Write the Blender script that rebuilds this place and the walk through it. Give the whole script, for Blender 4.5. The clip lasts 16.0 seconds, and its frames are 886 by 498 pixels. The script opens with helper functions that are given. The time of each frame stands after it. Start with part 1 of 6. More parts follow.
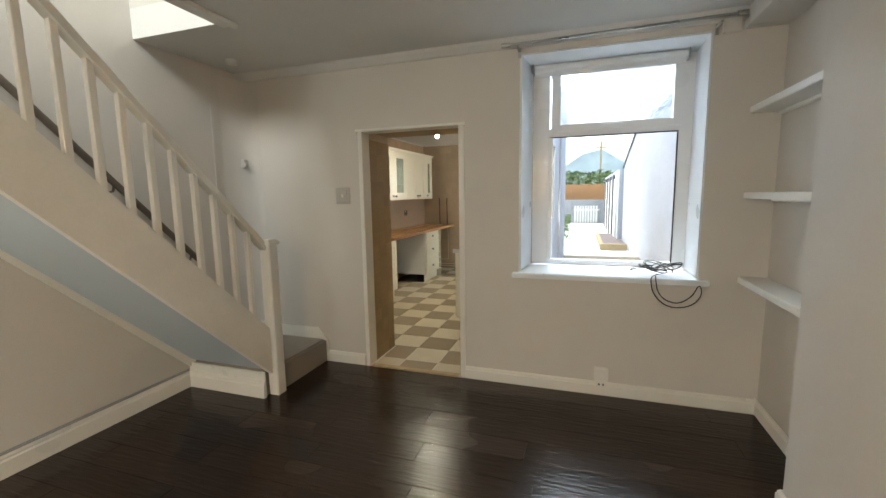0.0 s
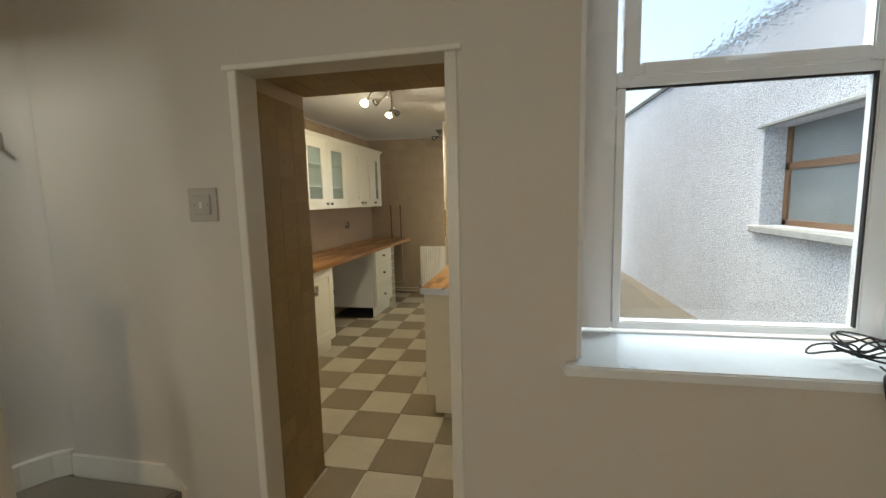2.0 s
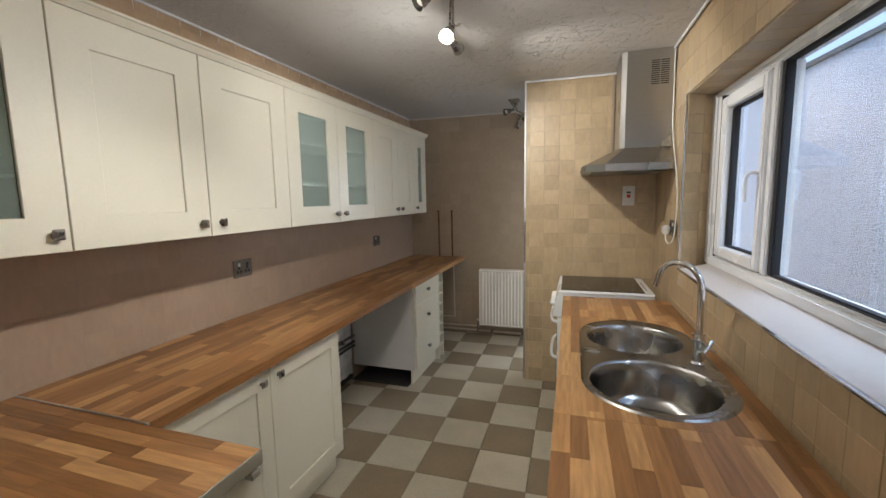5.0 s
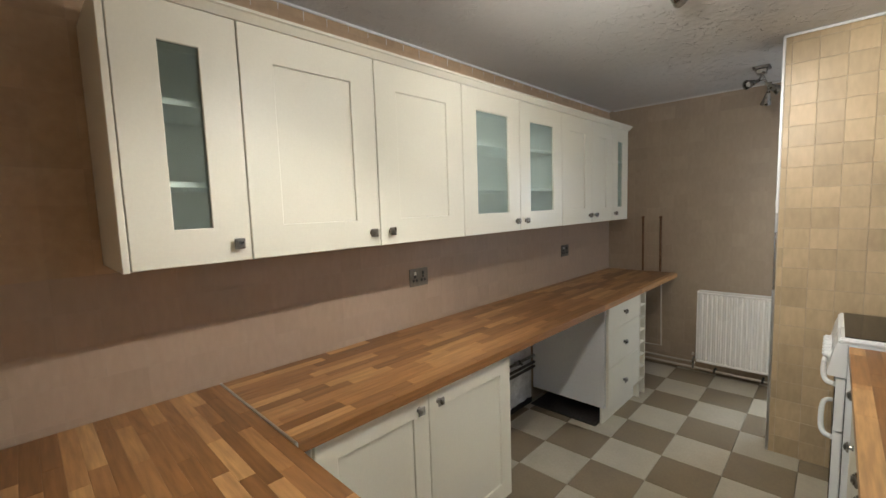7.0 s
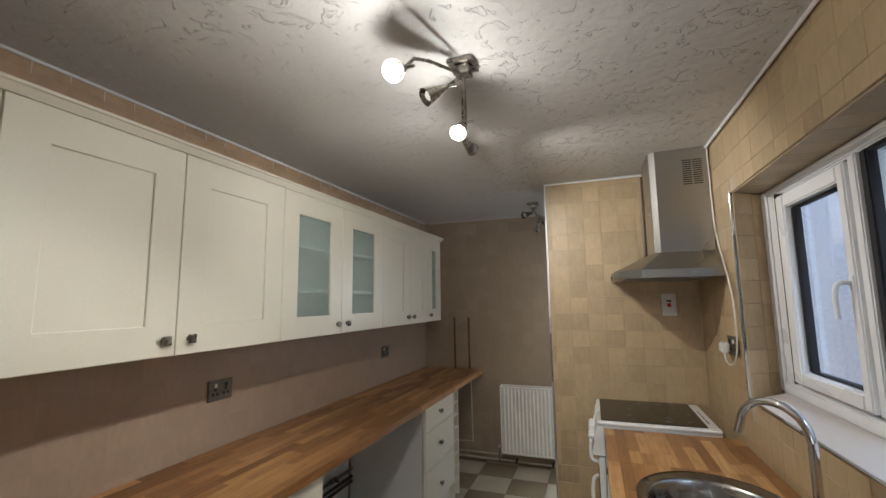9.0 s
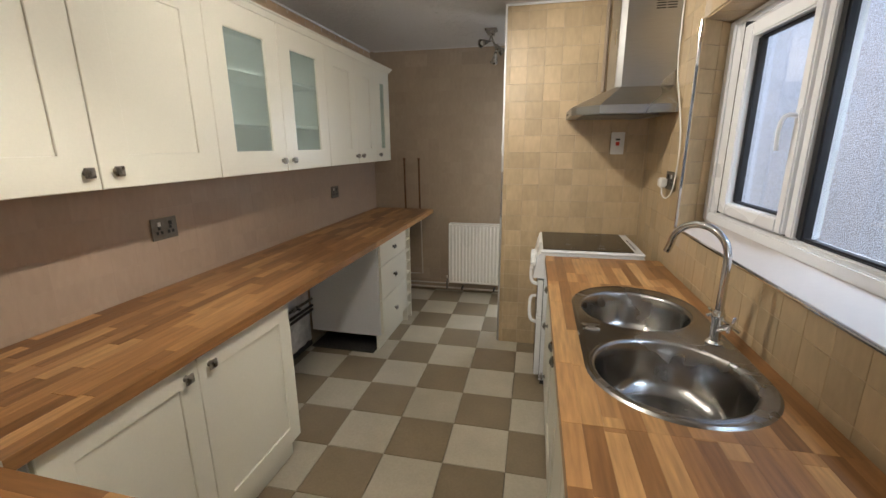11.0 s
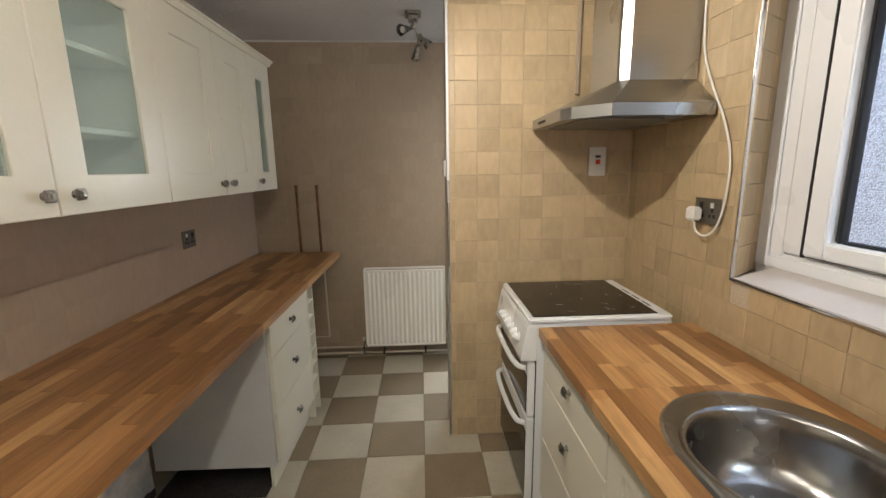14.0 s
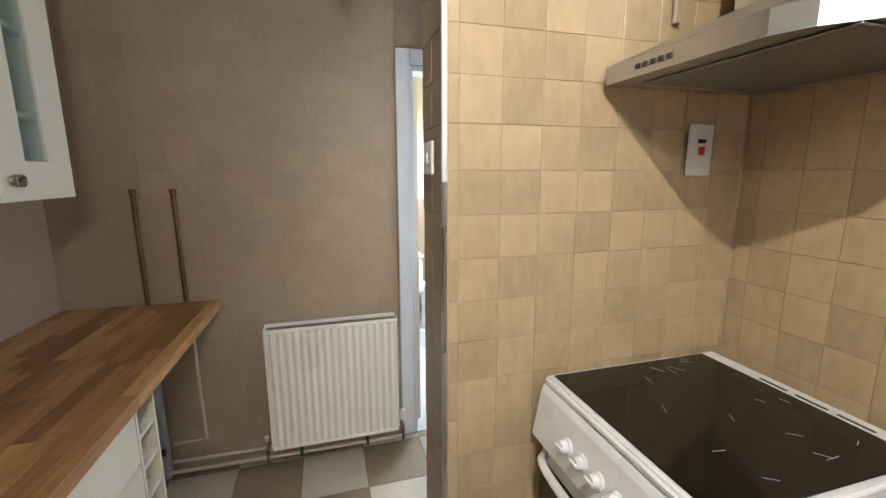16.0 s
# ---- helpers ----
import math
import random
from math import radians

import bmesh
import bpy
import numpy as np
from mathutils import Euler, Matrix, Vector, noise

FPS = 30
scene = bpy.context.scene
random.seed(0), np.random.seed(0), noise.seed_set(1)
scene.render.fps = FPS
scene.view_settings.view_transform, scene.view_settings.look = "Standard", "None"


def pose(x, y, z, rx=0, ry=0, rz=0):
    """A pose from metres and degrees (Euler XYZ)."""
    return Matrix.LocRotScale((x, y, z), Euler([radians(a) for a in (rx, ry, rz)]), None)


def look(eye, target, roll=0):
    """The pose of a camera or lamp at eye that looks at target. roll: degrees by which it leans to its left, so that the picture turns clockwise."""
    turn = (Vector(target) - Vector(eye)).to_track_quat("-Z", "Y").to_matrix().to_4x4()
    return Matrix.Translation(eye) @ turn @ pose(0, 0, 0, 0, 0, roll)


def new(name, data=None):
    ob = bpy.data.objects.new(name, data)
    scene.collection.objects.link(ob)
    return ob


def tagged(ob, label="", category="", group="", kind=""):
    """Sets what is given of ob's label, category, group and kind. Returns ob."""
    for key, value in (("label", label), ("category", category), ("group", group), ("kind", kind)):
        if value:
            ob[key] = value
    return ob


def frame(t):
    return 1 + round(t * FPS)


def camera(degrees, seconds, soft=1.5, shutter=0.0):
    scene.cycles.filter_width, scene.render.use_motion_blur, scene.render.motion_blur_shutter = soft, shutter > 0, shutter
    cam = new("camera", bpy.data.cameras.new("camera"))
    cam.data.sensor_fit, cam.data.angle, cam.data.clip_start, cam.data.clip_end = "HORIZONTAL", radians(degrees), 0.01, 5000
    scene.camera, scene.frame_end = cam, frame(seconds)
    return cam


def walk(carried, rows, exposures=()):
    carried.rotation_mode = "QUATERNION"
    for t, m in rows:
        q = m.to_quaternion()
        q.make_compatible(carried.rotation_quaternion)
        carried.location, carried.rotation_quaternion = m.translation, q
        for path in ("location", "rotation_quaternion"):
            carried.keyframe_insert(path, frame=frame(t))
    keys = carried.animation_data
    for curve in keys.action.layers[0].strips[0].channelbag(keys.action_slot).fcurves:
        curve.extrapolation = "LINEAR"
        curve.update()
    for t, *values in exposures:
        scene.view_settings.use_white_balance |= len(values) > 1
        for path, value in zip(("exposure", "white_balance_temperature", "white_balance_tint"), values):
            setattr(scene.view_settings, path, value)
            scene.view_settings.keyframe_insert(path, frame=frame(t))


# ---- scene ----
cam = camera(93.5, 16.0)
PATH = [
    (0, (0.116, -0.075, 1.513), (-0.511, 1.806, 1.256), -0.9),
    (0.5, (-0.059, 0.317, 1.51), (-0.484, 2.254, 1.25), -0.7),
    (1, (-0.223, 0.749, 1.524), (-0.538, 2.707, 1.26), -0.9),
    (1.5, (-0.327, 1.169, 1.533), (-0.649, 3.127, 1.279), -1.2),
    (2, (-0.525, 1.583, 1.517), (-0.912, 3.531, 1.284), -1.3),
    (2.5, (-0.728, 1.983, 1.52), (-1.183, 3.916, 1.283), -1.2),
    (3, (-0.868, 2.363, 1.524), (-1.351, 4.292, 1.311), -1.3),
    (3.2, (-0.948, 2.506, 1.508), (-1.418, 4.438, 1.3), -1.5),
    (5.3, (-1.22, 3.597, 1.604), (-1.868, 5.472, 1.349), -0.7),
    (5.5, (-1.241, 3.689, 1.597), (-2.031, 5.509, 1.352), -0.5),
    (6, (-1.282, 3.817, 1.591), (-2.439, 5.434, 1.372), -0.9),
    (6.5, (-1.296, 3.823, 1.604), (-2.645, 5.286, 1.398), -1.5),
    (7, (-1.307, 3.814, 1.6), (-2.674, 5.26, 1.403), -1.9),
    (7.5, (-1.308, 3.816, 1.613), (-2.504, 5.407, 1.42), -1.4),
    (8, (-1.284, 3.806, 1.62), (-2.223, 5.571, 1.548), -0.7),
    (8.5, (-1.265, 3.791, 1.638), (-2.001, 5.643, 1.807), -0.6),
    (9, (-1.265, 3.781, 1.639), (-1.926, 5.652, 1.883), -0.7),
    (9.5, (-1.273, 3.788, 1.627), (-1.87, 5.696, 1.661), -0.7),
    (10, (-1.274, 3.79, 1.621), (-1.813, 5.7, 1.377), -0.7),
    (10.2, (-1.278, 3.794, 1.616), (-1.794, 5.694, 1.265), -0.6),
    (12.3, (-1.416, 3.954, 1.533), (-1.677, 5.865, 1.007), -0.9),
    (12.5, (-1.412, 4.039, 1.526), (-1.656, 5.953, 0.999), -0.8),
    (13, (-1.478, 4.268, 1.516), (-1.603, 6.197, 1.003), -0.6),
    (13.5, (-1.649, 4.538, 1.54), (-1.619, 6.489, 1.099), -0.6),
    (14, (-1.716, 4.79, 1.563), (-1.613, 6.752, 1.185), -0.8),
    (14.5, (-1.737, 5.093, 1.577), (-1.562, 7.055, 1.229), -1.0),
    (15, (-1.815, 5.381, 1.588), (-1.534, 7.324, 1.21), -1.1),
    (15.5, (-1.891, 5.678, 1.563), (-1.397, 7.58, 1.192), -0.5),
    (16, (-1.868, 5.978, 1.526), (-1.33, 7.87, 1.164), -0.1),
]
walk(cam, [(t, look(eye, target, roll)) for t, eye, target, roll in PATH],
     [(0, 1.9, 7100, 4), (1.5, 1.75, 7300, 2), (2.0, 1.4, 7600, 2), (2.5, 1.3, 8700, 8), (3.0, 1.5, 11400, 10), (3.2, 1.5, 10800, 10), (5.3, 1.24, 5900, 9), (6.3, 1.42, 6150, 8), (7.5, 1.42, 6000, 8), (8.3, 1.2, 6000, 9), (9.0, 0.9, 6000, 9), (10.2, 1.18, 6200, 10), (12.5, 1.4, 6350, 10), (14.0, 1.45, 6400, 10), (15.5, 1.65, 6000, 10), (16, 1.75, 6000, 10)])


# ---- daylight and exposure ----
wd = bpy.data.worlds.new("sky")
scene.world = wd
wd.use_nodes = True
sky = wd.node_tree.nodes.new("ShaderNodeTexSky")
sky.sky_type, sky.sun_disc = "NISHITA", False
sky.sun_elevation, sky.sun_rotation = radians(72), radians(301)
sky.air_density, sky.dust_density = 1.0, 3.0
wd.node_tree.links.new(sky.outputs[0], wd.node_tree.nodes["Background"].inputs[0])
wd.node_tree.nodes["Background"].inputs[1].default_value = 0.15
sun = new("sun", bpy.data.lights.new("sun", "SUN"))
sun.data.energy, sun.data.angle, sun.data.color = 1.0, radians(25), (1.0, 0.96, 0.9)
sun.matrix_world = look((-2.0, 9.5, 9), (0.5, 8, 0))


def lamp(name, kind, at, energy, colour, size=0.05, target=None, size_y=None):
    ob = new(name, bpy.data.lights.new(name, kind))
    ob.data.energy, ob.data.color = energy, colour
    if kind == "AREA":
        ob.data.shape, ob.data.size, ob.data.size_y = "RECTANGLE", size, size_y or size
    else:
        ob.data.shadow_soft_size = size
    ob.matrix_world = look(at, target) if target else pose(*at)
    return ob


WARM = (1.0, 0.92, 0.80)
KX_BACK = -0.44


def spot(at, target, energy, degrees):
    ob = lamp("spot_bulb_light", "SPOT", at, energy, WARM, 0.014, target)
    ob.data.spot_size, ob.data.spot_blend = radians(degrees), 0.6
    return ob


lamp("spot_bulb_light", "POINT", (-1.763, 4.735, 2.21), 3.8, WARM, 0.02)
spot((-1.763, 4.74, 2.215), (-2.35, 4.3, 0.35), 15, 120)
lamp("spot_bulb_light", "POINT", (-1.725, 5.215, 2.225), 3.0, WARM, 0.02)
spot((-1.727, 5.215, 2.22), (-2.75, 6.7, 1.4), 7, 140)
spot((-1.785, 5.80, 2.385), (-0.5, 6.8, 1.2), 22, 118)
# two added lamps, hidden above the windows, brighten sills and reveals
lamp("yard_sky_fill", "AREA", (0.3, 3.95, 2.98), 19, (0.66, 0.82, 1.0), 1.3, (0.3, 3.2, 0.9), 0.5)
lamp("alley_sky_fill", "AREA", (-0.02, 5.35, 2.95), 10, (0.70, 0.82, 1.0), 1.5, (-0.6, 5.35, 1.1), 0.3)
# added cool lamp behind the camera for an unseen front window, none built
lamp("front_fill_light", "AREA", (-1.7, -2.52, 1.5), 15, (0.86, 0.93, 1.0), 1.4, (-0.9, 1, 1.2), 1.3)
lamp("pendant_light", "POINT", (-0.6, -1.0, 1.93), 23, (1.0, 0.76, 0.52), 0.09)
lamp("landing_window_light", "AREA", (-2.0, -0.9, 4.2), 35, (0.86, 0.93, 1.0), 1.0, (-2.4, 2, 3.4), 1.0)
# added lamp in the unseen nook, for cool light on the bathroom door frame
lamp("nook_fill_light", "AREA", (KX_BACK, 7.72, 1.55), 2.6, (0.80, 0.88, 1.0), 0.5, (-1.5, 7.85, 1.1), 0.9)
lamp("bathroom_window_light", "AREA", (-0.60, 9.2, 1.6), 32, (0.85, 0.92, 1.0), 0.8, (-1.3, 9.2, 1.3), 0.8)


# ---- materials ----
def links(m):
    return m.node_tree.nodes, m.node_tree.links


def material(name, colour, rough=0.5, metal=0.0, grain=40.0, vary=0.03, bump=0.1, stain=1.2, stain_mix=0.12, piece=0.0, island=0.0,
             stretch=(1, 1, 1), spec=0.5, dist=0.002, rough_vary=0.08):
    """Principled paint with variation at two scales, bump, and a tone of its own for every piece or island."""
    m = bpy.data.materials.new(name)
    m.use_nodes = True
    N, L = links(m)
    b = N["Principled BSDF"]
    b.inputs["Metallic"].default_value = metal
    b.inputs["Specular IOR Level"].default_value = spec
    co = N.new("ShaderNodeTexCoord")
    mp = N.new("ShaderNodeMapping")
    mp.inputs["Scale"].default_value = stretch
    where = co.outputs["Object"]
    if piece:
        info, shift = N.new("ShaderNodeObjectInfo"), N.new("ShaderNodeVectorMath")
        shift.operation = "MULTIPLY_ADD"
        shift.inputs[1].default_value = (17.0, 23.0, 31.0)
        L.new(info.outputs["Random"], shift.inputs[0]), L.new(where, shift.inputs[2])
        where = shift.outputs[0]
    L.new(where, mp.inputs[0])
    fine, coarse = N.new("ShaderNodeTexNoise"), N.new("ShaderNodeTexNoise")
    fine.inputs["Scale"].default_value, fine.inputs["Detail"].default_value = grain, 4
    coarse.inputs["Scale"].default_value, coarse.inputs["Detail"].default_value = stain, 3
    L.new(mp.outputs[0], fine.inputs["Vector"])
    L.new(where, coarse.inputs["Vector"])
    r1, r2 = N.new("ShaderNodeMapRange"), N.new("ShaderNodeMapRange")
    for r, src, amount in ((r1, fine, vary), (r2, coarse, stain_mix)):
        r.inputs["From Min"].default_value, r.inputs["From Max"].default_value = 0.3, 0.7
        r.inputs["To Min"].default_value, r.inputs["To Max"].default_value = 1 - amount, 1 + amount
        L.new(src.outputs[0], r.inputs["Value"])
    mul = N.new("ShaderNodeMath")
    mul.operation = "MULTIPLY"
    L.new(r1.outputs[0], mul.inputs[0]), L.new(r2.outputs[0], mul.inputs[1])
    value = mul.outputs[0]
    if piece or island:
        if piece:
            src = N.new("ShaderNodeObjectInfo").outputs["Random"]
        else:
            src = N.new("ShaderNodeNewGeometry").outputs["Random Per Island"]
        r3, m3 = N.new("ShaderNodeMapRange"), N.new("ShaderNodeMath")
        amount = piece or island
        r3.inputs["To Min"].default_value, r3.inputs["To Max"].default_value = 1 - amount, 1 + amount
        m3.operation = "MULTIPLY"
        L.new(src, r3.inputs["Value"])
        L.new(r3.outputs[0], m3.inputs[0]), L.new(value, m3.inputs[1])
        value = m3.outputs[0]
    mix = N.new("ShaderNodeMix")
    mix.data_type, mix.blend_type = "RGBA", "MULTIPLY"
    mix.inputs["Factor"].default_value = 1
    mix.inputs["A"].default_value = (*colour, 1)
    L.new(value, mix.inputs["B"])
    L.new(mix.outputs["Result"], b.inputs["Base Color"])
    rr = N.new("ShaderNodeMapRange")
    rr.inputs["From Min"].default_value, rr.inputs["From Max"].default_value = 0.3, 0.7
    rr.inputs["To Min"].default_value, rr.inputs["To Max"].default_value = max(0.02, rough - rough_vary), min(1, rough + rough_vary)
    L.new(coarse.outputs[0], rr.inputs["Value"]), L.new(rr.outputs[0], b.inputs["Roughness"])
    if bump:
        bp = N.new("ShaderNodeBump")
        bp.inputs["Strength"].default_value, bp.inputs["Distance"].default_value = bump, dist
        L.new(fine.outputs[0], bp.inputs["Height"]), L.new(bp.outputs[0], b.inputs["Normal"])
    return m


def glass(name, tint, rough=0.0, bump=0.0, scale=60):
    m = bpy.data.materials.new(name)
    m.use_nodes = True
    N, L = links(m)
    b = N["Principled BSDF"]
    b.inputs["Base Color"].default_value = (*tint, 1)
    b.inputs["Transmission Weight"].default_value, b.inputs["Roughness"].default_value, b.inputs["IOR"].default_value = 1.0, rough, 1.45
    if bump:
        co, n, bp = N.new("ShaderNodeTexCoord"), N.new("ShaderNodeTexVoronoi"), N.new("ShaderNodeBump")
        n.inputs["Scale"].default_value = scale
        bp.inputs["Strength"].default_value, bp.inputs["Distance"].default_value = bump, 0.004
        L.new(co.outputs["Object"], n.inputs["Vector"]), L.new(n.outputs[0], bp.inputs["Height"]), L.new(bp.outputs[0], b.inputs["Normal"])
    return m


def glow(name, colour, strength):
    m = bpy.data.materials.new(name)
    m.use_nodes = True
    b = m.node_tree.nodes["Principled BSDF"]
    b.inputs["Emission Color"].default_value, b.inputs["Emission Strength"].default_value = (*colour, 1), strength
    return m


PAINT = material("wall_emulsion", (0.62, 0.585, 0.545), 0.6, grain=90, vary=0.02, bump=0.12, stain=0.9, stain_mix=0.05)
CEIL_LIV = material("ceiling_emulsion", (0.66, 0.65, 0.63), 0.8, grain=60, vary=0.02, bump=0.1, stain_mix=0.05)
GLOSS = material("white_gloss_paint", (0.78, 0.76, 0.71), 0.35, grain=70, vary=0.02, bump=0.06, stain=3, stain_mix=0.05)
# white paint with the blue of daylight put into its colour
REVEAL = material("daylit_white_gloss_paint", (0.74, 0.77, 0.81), 0.35, grain=70, vary=0.02, bump=0.06, stain=3, stain_mix=0.05)
# soffit paint: the cool light below the stairs is in its grey-blue
SOFFIT = material("cool_lit_soffit_paint", (0.50, 0.57, 0.62), 0.6, grain=70, vary=0.02, bump=0.1, stain_mix=0.06)
UPVC = material("white_upvc", (0.82, 0.83, 0.85), 0.25, grain=20, vary=0.01, bump=0.0, stain_mix=0.02)
RUBBER = material("black_rubber", (0.015, 0.015, 0.018), 0.6, bump=0)
CARPET = material("beige_carpet", (0.30, 0.265, 0.225), 0.95, grain=260, vary=0.25, bump=0.9, stain=2, stain_mix=0.12, dist=0.006)
DARKWOOD = material("dark_handrail", (0.15, 0.115, 0.09), 0.4, grain=30, vary=0.2, stretch=(1, 8, 8))
CREAM = material("cream_cabinet_paint", (0.74, 0.71, 0.60), 0.38, grain=120, vary=0.015, bump=0.04, stain=1.5, stain_mix=0.03)
CARCASS = material("white_carcass_board", (0.68, 0.68, 0.67), 0.5, grain=60, vary=0.02, bump=0.03, stain_mix=0.05)
PEWTER = material("pewter", (0.27, 0.255, 0.23), 0.3, 1.0, grain=60, vary=0.25, bump=0.15, stain=30, stain_mix=0.25)
SOCKETPLATE = material("dark_pewter_plate", (0.19, 0.175, 0.15), 0.42, 0.8, grain=60, vary=0.1, bump=0.05, stain=20, stain_mix=0.1)
STEEL = material("brushed_steel", (0.47, 0.465, 0.45), 0.32, 1.0, grain=14, vary=0.05, bump=0.04, stretch=(1, 1, 40), stain_mix=0.06)
BOWL = material("satin_sink_steel", (0.33, 0.32, 0.305), 0.24, 1.0, grain=60, vary=0.05, bump=0.03, stain=6, stain_mix=0.1)
CHROME = material("chrome", (0.72, 0.72, 0.72), 0.1, 1.0, bump=0, stain_mix=0.03, rough_vary=0.04)
ALU = material("aluminium_strip", (0.6, 0.6, 0.6), 0.3, 1.0, grain=60, vary=0.06, bump=0.05)
ENAMEL = material("white_enamel", (0.78, 0.79, 0.79), 0.22, grain=20, vary=0.01, bump=0.02, stain_mix=0.03)
BLACKGLASS = material("black_ceramic_glass", (0.010, 0.009, 0.007), 0.10, bump=0, grain=30, vary=0.3, stain=8, stain_mix=0.3, rough_vary=0.025, spec=0.4)
LEDGE = material("pale_lilac_ledge_tile", (0.56, 0.52, 0.50), 0.4, grain=40, vary=0.02, bump=0.02, stain=2, stain_mix=0.03)
# the shade beneath the hood is put into the filter's dark base
FILTER = material("shaded_filter_mesh", (0.24, 0.235, 0.22), 0.5, 0.8, grain=160, vary=0.3, bump=0.4)
PLASTIC = material("white_plastic", (0.76, 0.75, 0.71), 0.35, bump=0, stain_mix=0.03)
SWITCH = material("grey_beige_plastic", (0.49, 0.46, 0.43), 0.4, bump=0, stain_mix=0.05)
GREYPLASTIC = material("grey_plastic", (0.32, 0.33, 0.34), 0.5, bump=0)
BLACK = material("black_plastic", (0.02, 0.02, 0.02), 0.45, bump=0)
RED = material("red_neon", (0.6, 0.04, 0.02), 0.3, bump=0)
COPPER = material("tarnished_copper", (0.15, 0.08, 0.04), 0.45, 0.8, grain=50, vary=0.3, bump=0.1, stain=9, stain_mix=0.3)
PIPEPAINT = material("cream_painted_pipe", (0.6, 0.55, 0.47), 0.4, bump=0.05, grain=50)
RADIATOR = material("radiator_enamel", (0.82, 0.80, 0.75), 0.35, vary=0.008, bump=0, stain_mix=0.02)
DARKPIPE = material("blackened_pipe", (0.07, 0.065, 0.06), 0.5, 0.3, grain=50, vary=0.3, bump=0.1, stain=9, stain_mix=0.3)
PLASTER = material("bare_whitewashed_plaster", (0.68, 0.68, 0.68), 0.85, grain=30, vary=0.12, bump=0.5, stain=4, stain_mix=0.3, dist=0.006)
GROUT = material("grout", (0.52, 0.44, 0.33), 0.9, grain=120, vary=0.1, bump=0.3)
GROUT_DULL = material("tile_toned_grout", (0.37, 0.295, 0.21), 0.9, grain=120, vary=0.1, bump=0.2)
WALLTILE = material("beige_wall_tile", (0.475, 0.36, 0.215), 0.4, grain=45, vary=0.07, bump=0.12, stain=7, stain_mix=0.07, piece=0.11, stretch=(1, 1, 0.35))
WALLTILE_FAR = material("beige_wall_tile_darker", (0.38, 0.30, 0.22), 0.5, grain=45, vary=0.06, bump=0.12, stain=1.4, stain_mix=0.1, island=0.07, stretch=(1, 1, 0.35))
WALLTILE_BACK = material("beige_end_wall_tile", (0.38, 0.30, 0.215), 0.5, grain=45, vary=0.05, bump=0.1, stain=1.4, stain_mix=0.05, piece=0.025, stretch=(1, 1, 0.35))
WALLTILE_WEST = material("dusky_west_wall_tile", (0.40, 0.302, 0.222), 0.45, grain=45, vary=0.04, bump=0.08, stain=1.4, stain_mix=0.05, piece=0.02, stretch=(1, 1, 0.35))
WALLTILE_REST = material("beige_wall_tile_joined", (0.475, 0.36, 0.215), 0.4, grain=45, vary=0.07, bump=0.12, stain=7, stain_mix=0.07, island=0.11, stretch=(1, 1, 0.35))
PEACHTILE = material("peach_wall_tile", (0.47, 0.335, 0.215), 0.42, grain=30, vary=0.06, bump=0.1, stain=5, stain_mix=0.08, island=0.08)
TILE_LIGHT = material("pale_floor_tile", (0.44, 0.395, 0.305), 0.42, grain=80, vary=0.05, bump=0.06, stain=5, stain_mix=0.08, piece=0.05)
TILE_DARK = material("taupe_floor_tile", (0.22, 0.172, 0.108), 0.42, grain=80, vary=0.06, bump=0.06, stain=5, stain_mix=0.1, piece=0.06)
FLOORJOINT = material("floor_joint", (0.16, 0.14, 0.11), 0.8, bump=0)


def pebble_material():
    """Painted stones thrown on render: each darkens towards its edge and stands proud."""
    m = material("pebbledash", (0.66, 0.70, 0.785), 0.9, grain=30, vary=0.06, bump=0, stain=0.7, stain_mix=0.08)
    N, L = links(m)
    b = N["Principled BSDF"]
    co, v, ramp, mix, bp = (N.new("ShaderNode" + k) for k in ("TexCoord", "TexVoronoi", "MapRange", "Mix", "Bump"))
    v.inputs["Scale"].default_value = 78
    L.new(co.outputs["Object"], v.inputs["Vector"])
    ramp.inputs["From Min"].default_value, ramp.inputs["From Max"].default_value = 0.15, 0.75
    ramp.inputs["To Min"].default_value, ramp.inputs["To Max"].default_value = 1.15, 0.66
    L.new(v.outputs["Distance"], ramp.inputs["Value"])
    mix.data_type, mix.blend_type = "RGBA", "MULTIPLY"
    mix.inputs["Factor"].default_value = 1
    L.new(b.inputs["Base Color"].links[0].from_socket, mix.inputs["A"]), L.new(ramp.outputs[0], mix.inputs["B"])
    L.new(mix.outputs["Result"], b.inputs["Base Color"])
    bp.invert = True
    bp.inputs["Strength"].default_value, bp.inputs["Distance"].default_value = 1.0, 0.008
    L.new(v.outputs["Distance"], bp.inputs["Height"]), L.new(bp.outputs[0], b.inputs["Normal"])
    return m


PEBBLE = pebble_material()
CONCRETE = material("yard_concrete", (0.56, 0.60, 0.60), 0.9, grain=20, vary=0.08, bump=0.3, stain=0.5, stain_mix=0.2)
DULLGLASS = material("dull_window_glass", (0.22, 0.25, 0.27), 0.15, bump=0, vary=0.02, stain=3, stain_mix=0.15)
FRAMEWOOD = material("brown_window_timber", (0.20, 0.11, 0.06), 0.6, grain=20, vary=0.15, stretch=(1, 1, 6))
FENCE = material("orange_fence_boards", (0.48, 0.24, 0.10), 0.8, grain=20, vary=0.15, stretch=(4, 4, 0.5))
STONE = material("grey_block_wall", (0.36, 0.37, 0.38), 0.9, grain=14, vary=0.15, bump=0.5)
SLATE = material("slate", (0.10, 0.11, 0.12), 0.7, grain=20, vary=0.15)
TIMBER = material("planter_timber", (0.38, 0.29, 0.17), 0.8, grain=20, vary=0.15, stretch=(1, 1, 6))
